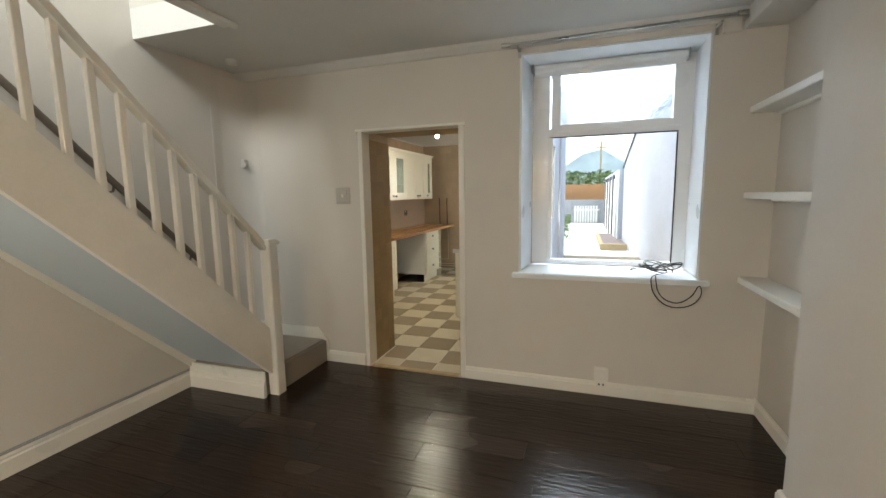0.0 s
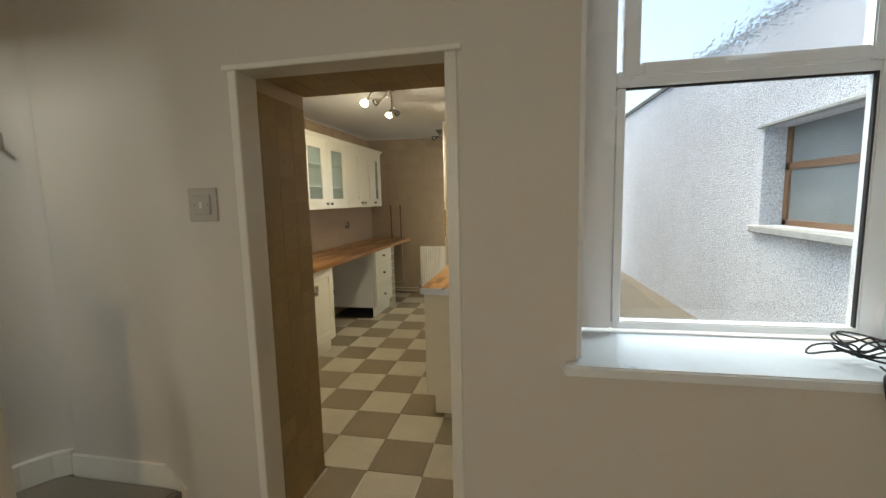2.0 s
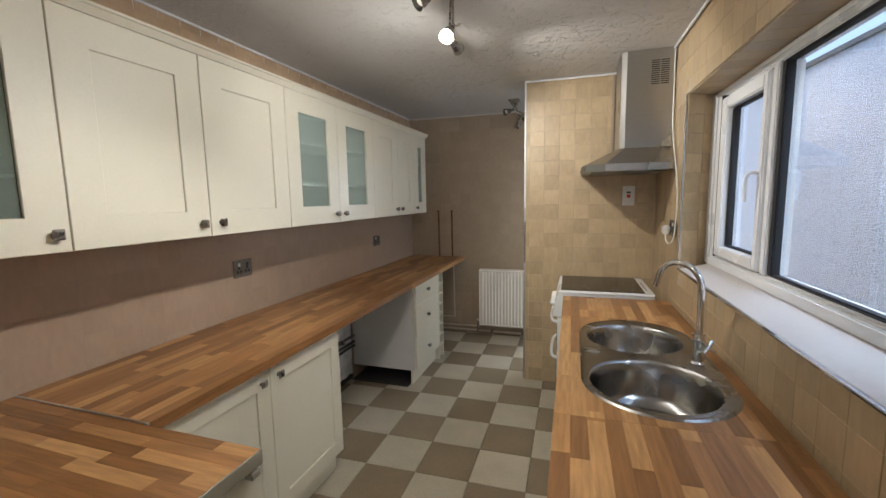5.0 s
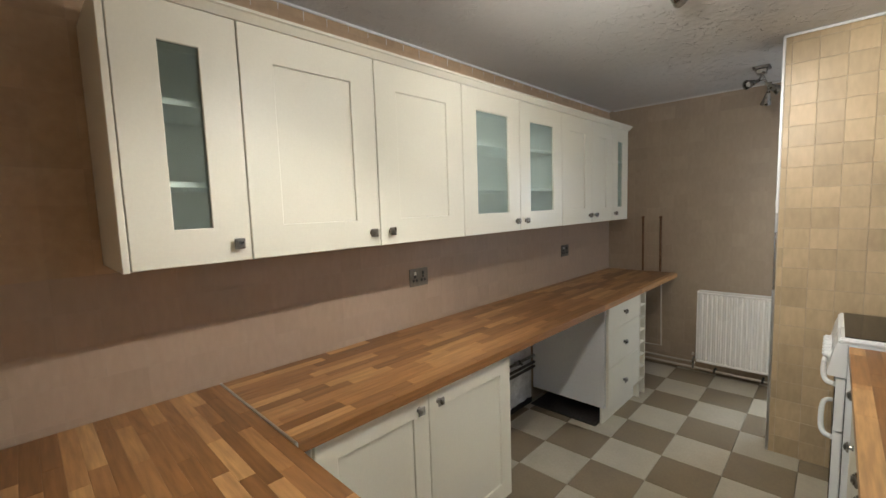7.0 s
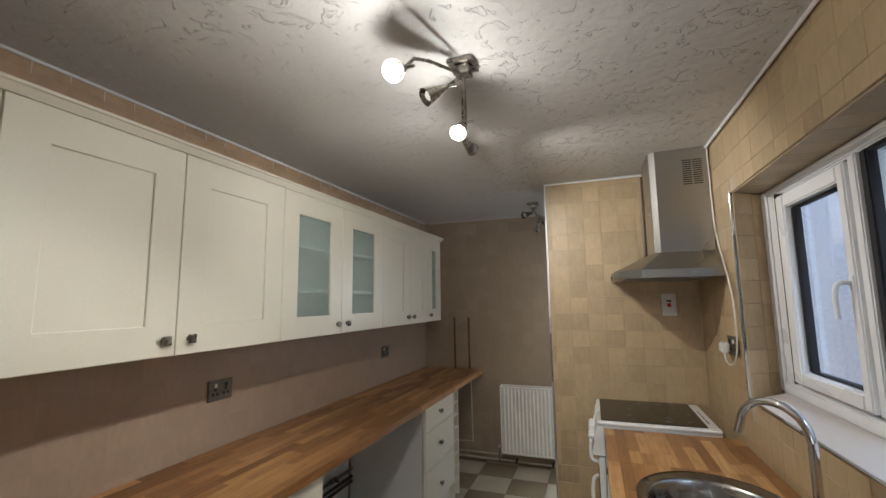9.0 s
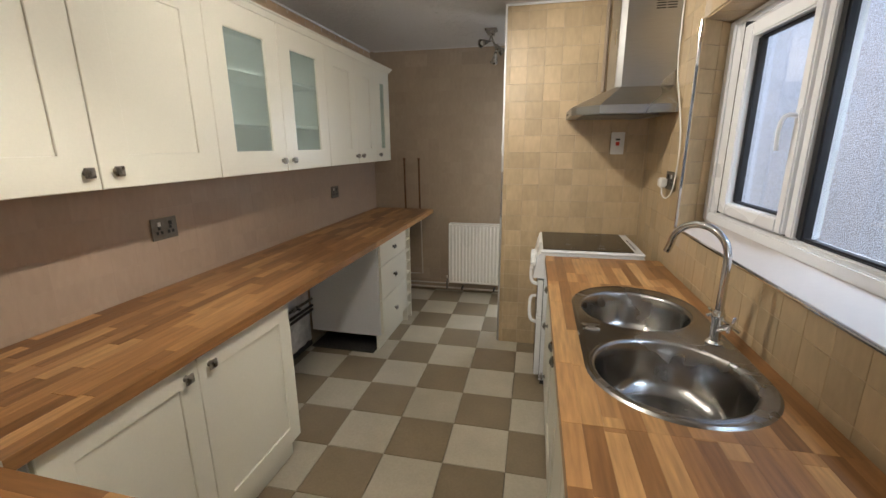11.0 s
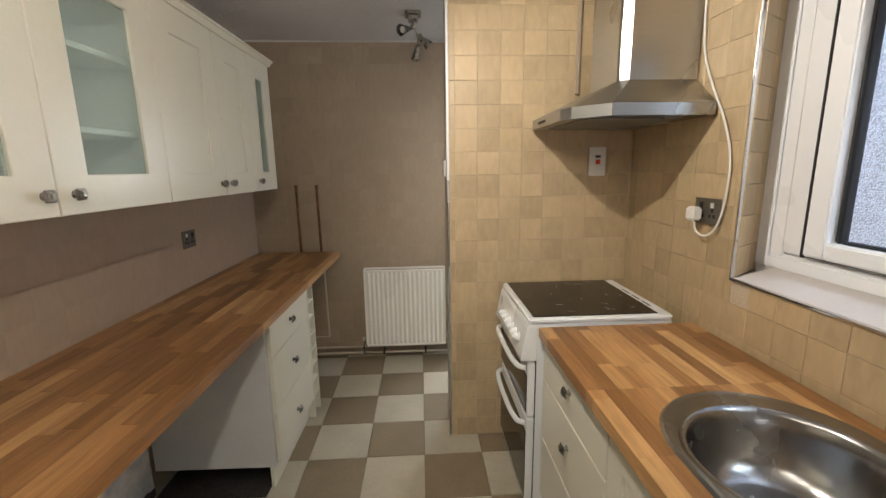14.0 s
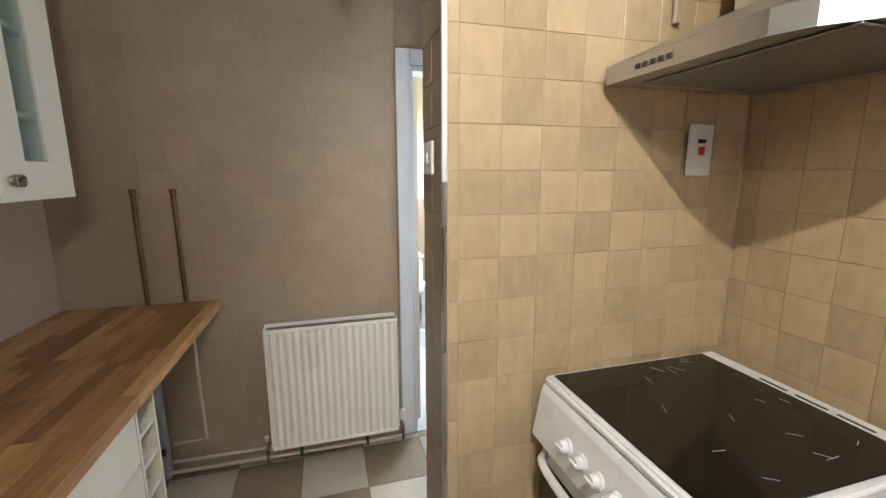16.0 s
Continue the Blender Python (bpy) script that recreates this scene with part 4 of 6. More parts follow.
def shaker(parent, x, way, y0, y1, z0, z1, glazed=None, stile=0.105, rail=0.1, name="door", gap=0.0022, thick=0.02, shelves=()):
    """A shaker door whose face lies at x and looks along way; the panel is sunk, or a frosted pane."""
    y0, y1 = y0 + gap, y1 - gap
    xb, c = x - way * thick, 0.0022
    iy0, iy1, iz0, iz1 = y0 + stile, y1 - stile, z0 + rail, z1 - rail
    bm = bmesh.new()

    def ring(px, a0, a1, b0, b1):
        return [bm.verts.new((px, *p)) for p in ((a0, b0), (a1, b0), (a1, b1), (a0, b1))]
    xi = xb + way * 0.001
    rings = [ring(xb, y0, y1, z0, z1), ring(x - way * c, y0, y1, z0, z1), ring(x, y0 + c, y1 - c, z0 + c, z1 - c), ring(x, iy0 - c, iy1 + c, iz0 - c, iz1 + c),
             ring(x - way * c, iy0, iy1, iz0, iz1), ring(xi, iy0, iy1, iz0, iz1)]
    for p, q in zip(rings, rings[1:] + rings[:1]):
        for k in range(4):
            bm.faces.new((p[k], p[(k + 1) % 4], q[(k + 1) % 4], q[k]))
    d = part(name, bm, CREAM, parent)
    if glazed:
        xg = x - way * 0.010
        part("pane", boxes((min(xg, xg - way * 0.004), max(xg, xg - way * 0.004), iy0 + 0.0005, iy1 - 0.0005, iz0 + 0.0005, iz1 - 0.0005)), glazed, d, "frosted green-tinted glass pane", shadow=False)
    else:
        xp = x - way * 0.008
        part("panel", boxes((min(xp, xi), max(xp, xi), iy0 + 0.0006, iy1 - 0.0006, iz0 + 0.0006, iz1 - 0.0006)), CREAM, d)
    return d


UPZ0, UPZ1, UPF = 1.447, 2.222, 0.372
EDGES = [4.063, 4.402, 4.943, 5.49, 6.008, 6.52, 6.985, 7.365, 7.70]
V = [e - 4.375 for e in EDGES]
units = [((0, 1), FROSTED_DIM, "narrow"), ((1, 3), None, "double"), ((3, 5), FROSTED, "double"), ((5, 7), None, "double"), ((7, 8), FROSTED_DIM, "narrow")]
for (i, j), glazed, size in units:
    v0, v1 = V[i], V[j]
    lab = ("cream " + ("narrow" if size == "narrow" else "double") + (" glazed" if glazed else " shaker") + " wall cabinet above the wooden worktop")
    c = thing("wall_cabinet", ((UPF) / 2, (v0 + v1) / 2, UPZ0), lab, "cabinet", "wall cabinets", space=LEFT)
    t = 0.018
    part("body", boxes((0.002, UPF - 0.021, v0 + 0.0005, v0 + t, UPZ0, UPZ1), (0.002, UPF - 0.021, v1 - t, v1 - 0.0005, UPZ0, UPZ1),
                       (0.002, UPF - 0.021, v0 + t, v1 - t, UPZ0, UPZ0 + t), (0.002, UPF - 0.021, v0 + t, v1 - t, UPZ1 - t, UPZ1),
                       (0.002, 0.012, v0 + t, v1 - t, UPZ0 + t, UPZ1 - t)), CREAM if size == "narrow" else CARCASS, c)
    if glazed:
        for z in (1.69, 1.94):
            part("shelf", boxes((0.013, UPF - 0.05, v0 + t, v1 - t, z, z + 0.018)), CARCASS, c)
    for k in range(i, j):
        a, b = V[k], V[k + 1]
        narrow = b - a < 0.36
        d = shaker(c, UPF, 1, a, b, UPZ0, UPZ1, glazed, 0.114, 0.113)
        right = (k in (0, 1, 3, 5))
        ky = b - 0.045 if right else a + 0.055
        if k == 7:
            ky = a + 0.05
        knob(d, (UPF, ky, UPZ0 + 0.058), 1)
corn = solid("cornice", prism([(0.30, 2.223), (UPF + 0.004, 2.223), (UPF + 0.010, 2.232), (UPF + 0.020, 2.246), (UPF + 0.028, 2.249), (UPF + 0.028, 2.258), (0.30, 2.258)], "y", V[0] - 0.03, V[-1] + 0.026), CREAM,
             "cream moulded cornice along the wall cabinet tops", "cornice")
corn.matrix_basis = LEFT @ corn.matrix_basis
ep = solid("end_panel", boxes((0.003, UPF + 0.001, V[0] - 0.019, V[0] - 0.0008, UPZ0 - 0.004, 2.222), bevel=0.002), CREAM, "cream end panel of the wall cabinet row", "panel")
ep.matrix_basis = LEFT @ ep.matrix_basis


def staves(parent, mat, x0, x1, y0, y1, z0, z1, along, width=0.046, length=0.34, seed=1):
    """Glued block worktop: rows of staves of uneven length, each with eased edges, as parts of the worktop."""
    r = random.Random(seed)
    lo, hi, cl, ch = (x0, x1, y0, y1) if along == "y" else (y0, y1, x0, x1)
    n = max(1, round((hi - lo) / width))
    w = (hi - lo) / n
    for i in range(n):
        a, b = lo + i * w, lo + (i + 1) * w
        p = cl - r.random() * length * 0.7
        while p < ch:
            q = p + length * (0.55 + 0.9 * r.random())
            s, e = max(p, cl), min(q, ch)
            p = q
            if e - s < 0.005:
                continue
            bx = (a, b, s, e) if along == "y" else (s, e, a, b)
            c = 0.0006
            bm = bmesh.new()
            rows = [[bm.verts.new(v) for v in ((bx[0] + d, bx[2] + d, z), (bx[1] - d, bx[2] + d, z), (bx[1] - d, bx[3] - d, z), (bx[0] + d, bx[3] - d, z))] for z, d in ((z0, 0), (z1 - c, 0), (z1, c))]
            bm.faces.new(rows[0][::-1]), bm.faces.new(rows[2])
            for f, g in zip(rows, rows[1:]):
                for k in range(4):
                    bm.faces.new((f[k], f[(k + 1) % 4], g[(k + 1) % 4], g[k]))
            part("stave", bm, mat, parent)


WT0, WT1, WF = 0.872, 0.912, 0.658
wt = thing("worktop", (0.33, 1.9, WT0), "long oiled wood-block worktop of light and dark staves", "worktop", space=LEFT)
staves(wt, STAVE_Y, 0.003, WF - 0.046, 0.004, 3.81, WT0, WT1, "y", seed=4)
staves(wt, STAVE_Y, WF - 0.046, WF, 0.004, 3.81, WT0, WT1, "y", length=0.7, seed=9)
part("joint_strip", boxes((0.003, WF + 0.006, -0.006, 0.0035, WT0 + 0.004, WT1 + 0.003), bevel=0.001), ALU, wt, "thin aluminium joint strip")
wt2 = thing("worktop", (0.55, -0.32, WT0), "wood-block corner worktop with a metal end cap", "worktop", space=LEFT)
staves(wt2, STAVE_X, 0.003, 1.1, -0.63, -0.0065, WT0, WT1, "x", seed=12)
part("end_cap", boxes((1.1005, 1.106, -0.63, -0.0065, WT0 - 0.001, WT1 + 0.001), bevel=0.001), ALU, wt2, "aluminium end cap")


def base_unit(name, v0, v1, doors, label, face, space=None, way=1, back=0.03, knobs=(), drawers=(), plinth=True, mat=CARCASS, top=WT0 - 0.002):
    """A floor cabinet; face: x of the door fronts; doors: edges along y; drawers: heights."""
    ob = thing(name, ((face + back) / 2, (v0 + v1) / 2, 0), label, "cabinet", "base cabinets", space=space)
    t = 0.018
    f = face - way * 0.022
    lo, hi = min(f, back), max(f, back)
    part("body", boxes((lo, hi, v0, v0 + t, 0.13, top), (lo, hi, v1 - t, v1, 0.13, top), (lo, hi, v0 + t, v1 - t, 0.13, 0.148), (min(back, back + way * 0.01), max(back, back + way * 0.01), v0 + t, v1 - t, 0.148, WT0 - 0.002)), mat, ob)
    if plinth:
        p = face - way * 0.06
        part("plinth", boxes((min(p, p - way * 0.016), max(p, p - way * 0.016), v0, v1, 0.001, 0.129)), CREAM, ob)
    fronts = []
    for a, b in zip(doors, doors[1:]):
        fronts.append((a, b, 0, 9, shaker(ob, face, way, a, b, 0.135, WT0 - 0.006, None, 0.08, 0.085)))
    zs = drawers
    for a, b in zip(zs, zs[1:]):
        fy0, fy1 = v0 + 0.002, v1 - 0.002
        x0, x1 = min(face, face - way * 0.02), max(face, face - way * 0.02)
        fronts.append((v0, v1, a, b, part("drawer_front", boxes((x0, x1, fy0, fy1, a + 0.002, b - 0.002), bevel=0.003, seg=2), CREAM, ob)))
    for y, z in knobs:
        owner = next(f[4] for f in fronts if f[0] <= y <= f[1] and f[2] <= z <= f[3])
        knob(owner, (face, y, z), way)
    return ob


base_unit("base_cabinet", 0.065, 1.125, [0.065, 0.566, 1.125], "cream shaker double base cabinet under the worktop", 0.636, LEFT, knobs=((0.512, 0.812), (0.62, 0.812)))
dr = base_unit("drawer_unit", 2.305, 2.905, [], "cream three-drawer base unit beside an empty appliance space", 0.636, LEFT, drawers=(0.135, 0.42, 0.69, 0.866), knobs=((2.585, 0.788), (2.585, 0.556), (2.585, 0.26)), plinth=False)
part("plinth", boxes((0.575, 0.592, 2.305, 2.905, 0.001, 0.129)), CREAM, dr)
part("side_panel", boxes((0.03, 0.614, 2.287, 2.3045, 0.13, WT0 - 0.002)), CARCASS, dr, "white side panel")
rack = thing("open_rack", (0.32, 2.97, 0), "narrow cream open rack of small square shelves", "shelf", space=LEFT)
part("upright", boxes((0.03, 0.636, 2.906, 2.918, 0.001, WT0 - 0.002)), CREAM, rack)
part("upright", boxes((0.03, 0.636, 3.022, 3.034, 0.001, WT0 - 0.002)), CREAM, rack)
for k in range(8):
    z = 0.13 + k * 0.104
    part("shelf", boxes((0.03, 0.634, 2.9185, 3.0215, z, z + 0.012)), CREAM, rack)
part("back", boxes((0.02, 0.029, 2.906, 3.034, 0.001, WT0 - 0.002)), CARCASS, rack)
# corner unit below the cross worktop
cu = thing("corner_cabinet", (0.55, -0.33, 0), "cream corner base cabinet under the cross worktop", "cabinet", "base cabinets", space=LEFT)
part("body", boxes((0.03, 1.06, -0.62, -0.03, 0.13, WT0 - 0.002)), CARCASS, cu)
part("end_panel", boxes((1.061, 1.08, -0.62, -0.03, 0.001, WT0 - 0.002), bevel=0.002), CREAM, cu)
part("filler", boxes((0.60, 1.06, -0.029, -0.012, 0.13, WT0 - 0.004), bevel=0.002), CREAM, cu)
part("plinth", boxes((0.58, 1.06, -0.09, -0.075, 0.001, 0.129)), CREAM, cu)
part("rail_handle", boxes((1.081, 1.11, -0.055, -0.02, 0.845, 0.868), bevel=0.004), ALU, cu)
# bare wall and pipework in the appliance space
bw = solid("bare_plaster", boxes((-0.0115, 0.012, 1.128, 2.285, 0.001, WT0 - 0.004)), PLASTER, "bare whitewashed plaster in the appliance space", "wall", "structure")
bw.matrix_basis = LEFT @ bw.matrix_basis
pw = thing("appliance_pipework", (0.05, 1.7, 0.2), "stained pipes and valves along the bare wall of the appliance space", "pipework", space=LEFT)
rnd = random.Random(6)
ragged = [(1.13 + 0.024 * k, 0.03 + 0.05 * abs(noise.noise(Vector((k * 0.21, 3.0, 1.0)))) + 0.012 * rnd.random()) for k in range(49)]
md = prism([(1.13, 0.001)] + ragged + [(ragged[-1][0], 0.001)], "x", 0.0125, 0.018)
mould = solid("mould_stain", md, DARKPIPE, "black damp mould along the foot of the bare wall", "stain", "structure")
# dark sheet laid in for the shade in the void below the drawers
void = solid("void_shade_patch", boxes((0.03, 0.57, 2.24, 2.9, 0.0015, 0.0035)), DARKPIPE, "dark sheet for the shade under the drawer unit", "floor", "structure")
void.matrix_basis = LEFT @ void.matrix_basis
mould.matrix_basis = LEFT @ mould.matrix_basis
for k, (z, mat) in enumerate(((0.40, PEWTER), (0.345, DARKPIPE), (0.31, DARKPIPE))):
    part("pipe", tube([(0.045, 1.13, z), (0.045, 2.28, z)], 0.011, 10), mat, pw, smooth=True)
for v, z in ((1.45, 0.40), (1.75, 0.345), (2.05, 0.40)):
    part("valve", lathe([(0, -0.03), (0.018, -0.03), (0.018, 0.03), (0, 0.03)], (0.045, v, z), "y", 12), PEWTER, pw)
    part("tap_lever", boxes((0.055, 0.09, v - 0.006, v + 0.006, z - 0.006, z + 0.006), bevel=0.002), BLACK, pw)
part("hose", tube([(0.07, 1.5, 0.31), (0.10, 1.6, 0.22), (0.08, 1.75, 0.26), (0.06, 1.8, 0.33)], 0.013, 8, 2), GREYPLASTIC, pw, smooth=True)

# ---- right run ----
RF = -1.215
rw = thing("worktop", (-0.91, 5.4, WT0), "wood-block worktop with an inset steel sink", "worktop")
SINK = (-0.890, 5.331, 0.259, 0.533)


def sink_outline(inset=0.0, n=16):
    """Rounded outline with a wide near end and a narrower far end."""
    cx, cy, rx, half = SINK
    pts = []
    for c, r, a0 in (((cx, cy - half + rx), rx - inset, 180), ((cx, cy + half - 0.255), 0.255 - inset, 0)):
        for k in range(n + 1):
            a = radians(a0 + 180 * k / n)
            pts.append((c[0] + r * math.cos(a), c[1] + r * math.sin(a)))
    return pts


WTX0, WTX1, WTY0, WTY1 = -1.238, KX1 - 0.009, 4.345, 6.40
staves(rw, STAVE_Y, WTX0, WTX1, 5.90, WTY1, WT0, WT1, "y", 0.052, 0.36, 21)
staves(rw, STAVE_Y, WTX0, WTX1, WTY0, 4.76, WT0, WT1, "y", 0.052, 0.36, 22)
staves(rw, STAVE_Y, WTX0, -1.135, 4.76, 5.90, WT0, WT1, "y", 0.0515, 0.4, 23)
staves(rw, STAVE_Y, -0.64, WTX1, 4.76, 5.90, WT0, WT1, "y", 0.056, 0.4, 24)
part("end_cap", boxes((WTX0 - 0.004, WTX1, WTY0 - 0.006, WTY0 - 0.0005, WT0 - 0.003, WT1 + 0.001), bevel=0.001), ALU, rw, "aluminium end cap")


def sink_staves(x0, x1, y0, y1, n, seed):
    """Staves that run into the sink's cut-out, trimmed along its rounded ends."""
    cx, cy, rx, half = SINK
    r = random.Random(seed)
    w = (x1 - x0) / n

    def end(x, rad, c, way):
        d = (rad - 0.02) ** 2 - (x - cx) ** 2
        return c + way * math.sqrt(d) if d > 0 else c
    for i in range(n):
        a, b = x0 + i * w, x0 + (i + 1) * w
        xs = [a + w * k / 6 for k in range(7)]
        near = [(x, end(x, rx, cy - half + rx, -1)) for x in xs]
        far = [(x, end(x, 0.255, cy + half - 0.255, 1)) for x in xs]
        cut = min(p[1] for p in near)
        split = y0 + (cut - y0) * (0.25 + 0.5 * r.random())
        if cut - y0 > 0.12:
            part("stave", prism([(a, y0), (b, y0), (b, split), (a, split)], "z", WT0, WT1), STAVE_Y, rw)
            part("stave", prism([(a, split), (b, split)] + near[::-1], "z", WT0, WT1), STAVE_Y, rw)
        else:
            part("stave", prism([(a, y0), (b, y0)] + near[::-1], "z", WT0, WT1), STAVE_Y, rw)
        part("stave", prism(far + [(b, y1), (a, y1)], "z", WT0, WT1), STAVE_Y, rw)


sink_staves(-1.135, -0.64, 4.76, 5.90, 10, 31)

base_unit("base_cabinet", 4.87, 5.788, [4.87, 5.33, 5.788], "cream shaker double base cabinet below the sink", RF, None, -1, KX1 - 0.03, top=0.70, knobs=((5.268, 0.80), (5.392, 0.80)))
base_unit("drawer_unit", 5.79, 6.395, [], "cream three-drawer base unit beside the cooker", RF, None, -1, KX1 - 0.03, drawers=(0.135, 0.42, 0.69, 0.866), knobs=((6.09, 0.795), (6.09, 0.577), (6.09, 0.255)))
base_unit("base_cabinet", 4.375, 4.868, [4.375, 4.868], "cream shaker base cabinet at the end of the sink run", RF, None, -1, KX1 - 0.03, top=0.70)
solid("end_panel", boxes((RF - 0.002, KX1 - 0.012, 4.356, 4.374, 0.13, WT0 - 0.002), (RF + 0.06, KX1 - 0.012, 4.356, 4.374, 0.001, 0.13)), CREAM, "cream end panel of the sink run", "panel")

# sink: one pressed sheet with two round bowls
sink = thing("inset_sink", (SINK[0], SINK[1], WT1), "stainless steel sink with two round bowls", "sink")


def bowl(bm, cx, cy, r, depth, n=48):
    prof = [(r + 0.018, 0.0035), (r + 0.010, 0.0055), (r + 0.003, 0.003), (r - 0.004, -0.006), (r - 0.012, -0.04), (r - 0.03, -depth * 0.75), (r - 0.06, -depth * 0.95), (r - 0.085, -depth), (0, -depth - 0.004)]
    return lathe(prof, (cx, cy, WT1 + 0.001), "z", n, bm)


def sink_top():
    """The flat rim between the outline and both bowls, built as spokes from each bowl."""
    bm = bmesh.new()
    z = WT1 + 0.0045
    outer = sink_outline(0.0, 20)
    va = [bm.verts.new((*p, WT1 + 0.0005)) for p in outer]
    vb = [bm.verts.new((*p, z + 0.002)) for p in sink_outline(0.008, 20)]
    inner = sink_outline(0.02, 20)
    vc = [bm.verts.new((*p, z)) for p in inner]
    m = len(outer)
    for i in range(m):
        j = (i + 1) % m
        bm.faces.new((va[i], va[j], vb[j], vb[i])), bm.faces.new((vb[i], vb[j], vc[j], vc[i]))
    mid = 5.335

    def reach(c, a, sign):
        """Distance from a bowl's centre to its half of the outline or to the middle line."""
        d, best = (math.cos(a), math.sin(a)), 9.0
        for p, q in zip(inner, inner[1:] + inner[:1]):
            ex, ey = q[0] - p[0], q[1] - p[1]
            det = d[0] * ey - d[1] * ex
            if abs(det) < 1e-9:
                continue
            s = ((p[0] - c[0]) * ey - (p[1] - c[1]) * ex) / det
            u = ((p[0] - c[0]) * d[1] - (p[1] - c[1]) * d[0]) / det
            if s > 0 and -1e-6 <= u <= 1 + 1e-6:
                best = min(best, s)
        if d[1] * sign < -1e-6:
            best = min(best, (mid - c[1]) / d[1])
        return best
    for (cx, cy, r), sign in zip(BOWLS, (-1, 1)):
        n = 96
        a_in, a_out = [], []
        for k in range(n):
            a = k * math.tau / n
            l = max(reach((cx, cy), a, sign), r + 0.0165)
            a_in.append(bm.verts.new((cx + (r + 0.016) * math.cos(a), cy + (r + 0.016) * math.sin(a), z)))
            a_out.append(bm.verts.new((cx + l * math.cos(a), cy + l * math.sin(a), z)))
        for k in range(n):
            bm.faces.new((a_in[k], a_in[(k + 1) % n], a_out[(k + 1) % n], a_out[k]))
    return bm


BOWLS = [(-0.90, 5.058, 0.218), (-0.90, 5.568, 0.208)]
part("rim", sink_top(), BOWL, sink, smooth=True)
for cx, cy, r in BOWLS:
    part("bowl", bowl(bmesh.new(), cx, cy, r, 0.165), BOWL, sink, "deep round bowl", smooth=True)
for (cx, cy, r) in BOWLS:
    cx += 0.092
    w = part("waste", lathe([(0.036, 0), (0.036, 0.004), (0.03, 0.005), (0.026, 0.002), (0.02, 0.003), (0, 0.003)], (cx, cy, WT1 - 0.1665), "z", 24), CHROME, sink, smooth=True)
    for k in range(8):
        a = k * math.tau / 8
        part("slot", boxes((cx + 0.013 * math.cos(a) - 0.003, cx + 0.013 * math.cos(a) + 0.003, cy + 0.013 * math.sin(a) - 0.003, cy + 0.013 * math.sin(a) + 0.003, WT1 - 0.1634, WT1 - 0.1626)), BLACK, sink)
for cx, cy, r in BOWLS:
    part("overflow", lathe([(0, 0.001), (0.009, 0.001), (0.011, 0)], (cx + r - 0.012, cy, WT1 - 0.045), "x", 12), BLACK, sink)
bm = lathe([(0.021, 0), (0.021, 0.003), (0.017, 0.005), (0.014, 0.0035), (0, 0.0035)], seg=24)
bm.transform(Matrix.Translation((-1.092, 5.333, WT1 + 0.0045)) @ Matrix.Diagonal((1.25, 0.75, 1, 1)))
part("plate", bm, STEEL, sink, "small oval raised plate", smooth=True)

tap = thing("mixer_tap", (-0.70, 5.29, WT1), "chrome swan-neck mixer tap with cross handles", "tap")
TX, TY = -0.70, 5.29
part("base", lathe([(0, 0.005), (0.027, 0.006), (0.027, 0.012), (0.018, 0.02), (0.017, 0.09), (0.021, 0.10), (0.021, 0.115), (0.013, 0.13), (0.0, 0.132)], (TX, TY, WT1), "z", 20), CHROME, tap, smooth=True)
arc = [(TX, TY, WT1 + 0.12), (TX, TY, WT1 + 0.315)]
for k in range(9):
    a = math.pi * k / 8
    arc.append((TX - 0.063 * (1 - math.cos(a)), TY + 0.082 * (1 - math.cos(a)), WT1 + 0.315 + 0.09 * math.sin(a)))
arc.append((TX - 0.133, TY + 0.174, WT1 + 0.285))
part("spout", tube(arc, 0.0125, 14, 1), CHROME, tap, smooth=True)
for side in (-1, 1):
    d = Vector((0.18 * side, 0.72 * side, 0.55)).normalized() if side > 0 else Vector((0.25, -0.72, 0.55)).normalized()
    c = Vector((TX, TY, WT1 + 0.055))
    hub = part("handle", tube([c, c + d * 0.075], 0.0105, 12), CHROME, tap, "chrome cross handle", smooth=True)
    e = c + d * 0.072
    s1 = d.orthogonal().normalized()
    for s in (s1, d.cross(s1)):
        part("cross_bar", tube([e - s * 0.032, e + s * 0.032], 0.0055, 8), CHROME, tap, smooth=True)

# ---- cooker ----
CX0, CX1, CY0, CY1, CZ = -1.275, -0.655, 6.415, 6.985, 0.945
ck = thing("cooker", (-0.96, 6.7, 0), "white freestanding electric cooker with a black glass hob", "cooker")
part("body", boxes((-1.24, CX1, CY0 + 0.006, CY1 - 0.006, 0.03, 0.918), bevel=0.003), ENAMEL, ck)
part("hob_frame", boxes((CX0, CX1, CY0, CY1, 0.919, 0.944), bevel=0.008, seg=3), ENAMEL, ck, smooth=True)
part("hob_glass", boxes((CX0 + 0.022, CX1 - 0.06, CY0 + 0.018, CY1 - 0.018, 0.9442, 0.9485), bevel=0.0015), BLACKGLASS, ck, "black ceramic hob glass")
for k in range(3):
    part("vent", boxes((CX1 - 0.042, CX1 - 0.034, 6.53 + k * 0.095, 6.605 + k * 0.095, 0.9442, 0.9455)), BLACK, ck)
# short thin pale streaks scattered over the hob glass
r = random.Random(3)
for k in range(16):
    x, y, a = -1.2 + 0.46 * r.random(), 6.46 + 0.48 * r.random(), r.random() * 3
    l = 0.018 + 0.026 * r.random()
    part("streak", tube([(x, y, 0.9487), (x + l * math.cos(a), y + l * math.sin(a), 0.9487)], 0.0009, 4), GREYPLASTIC, ck)
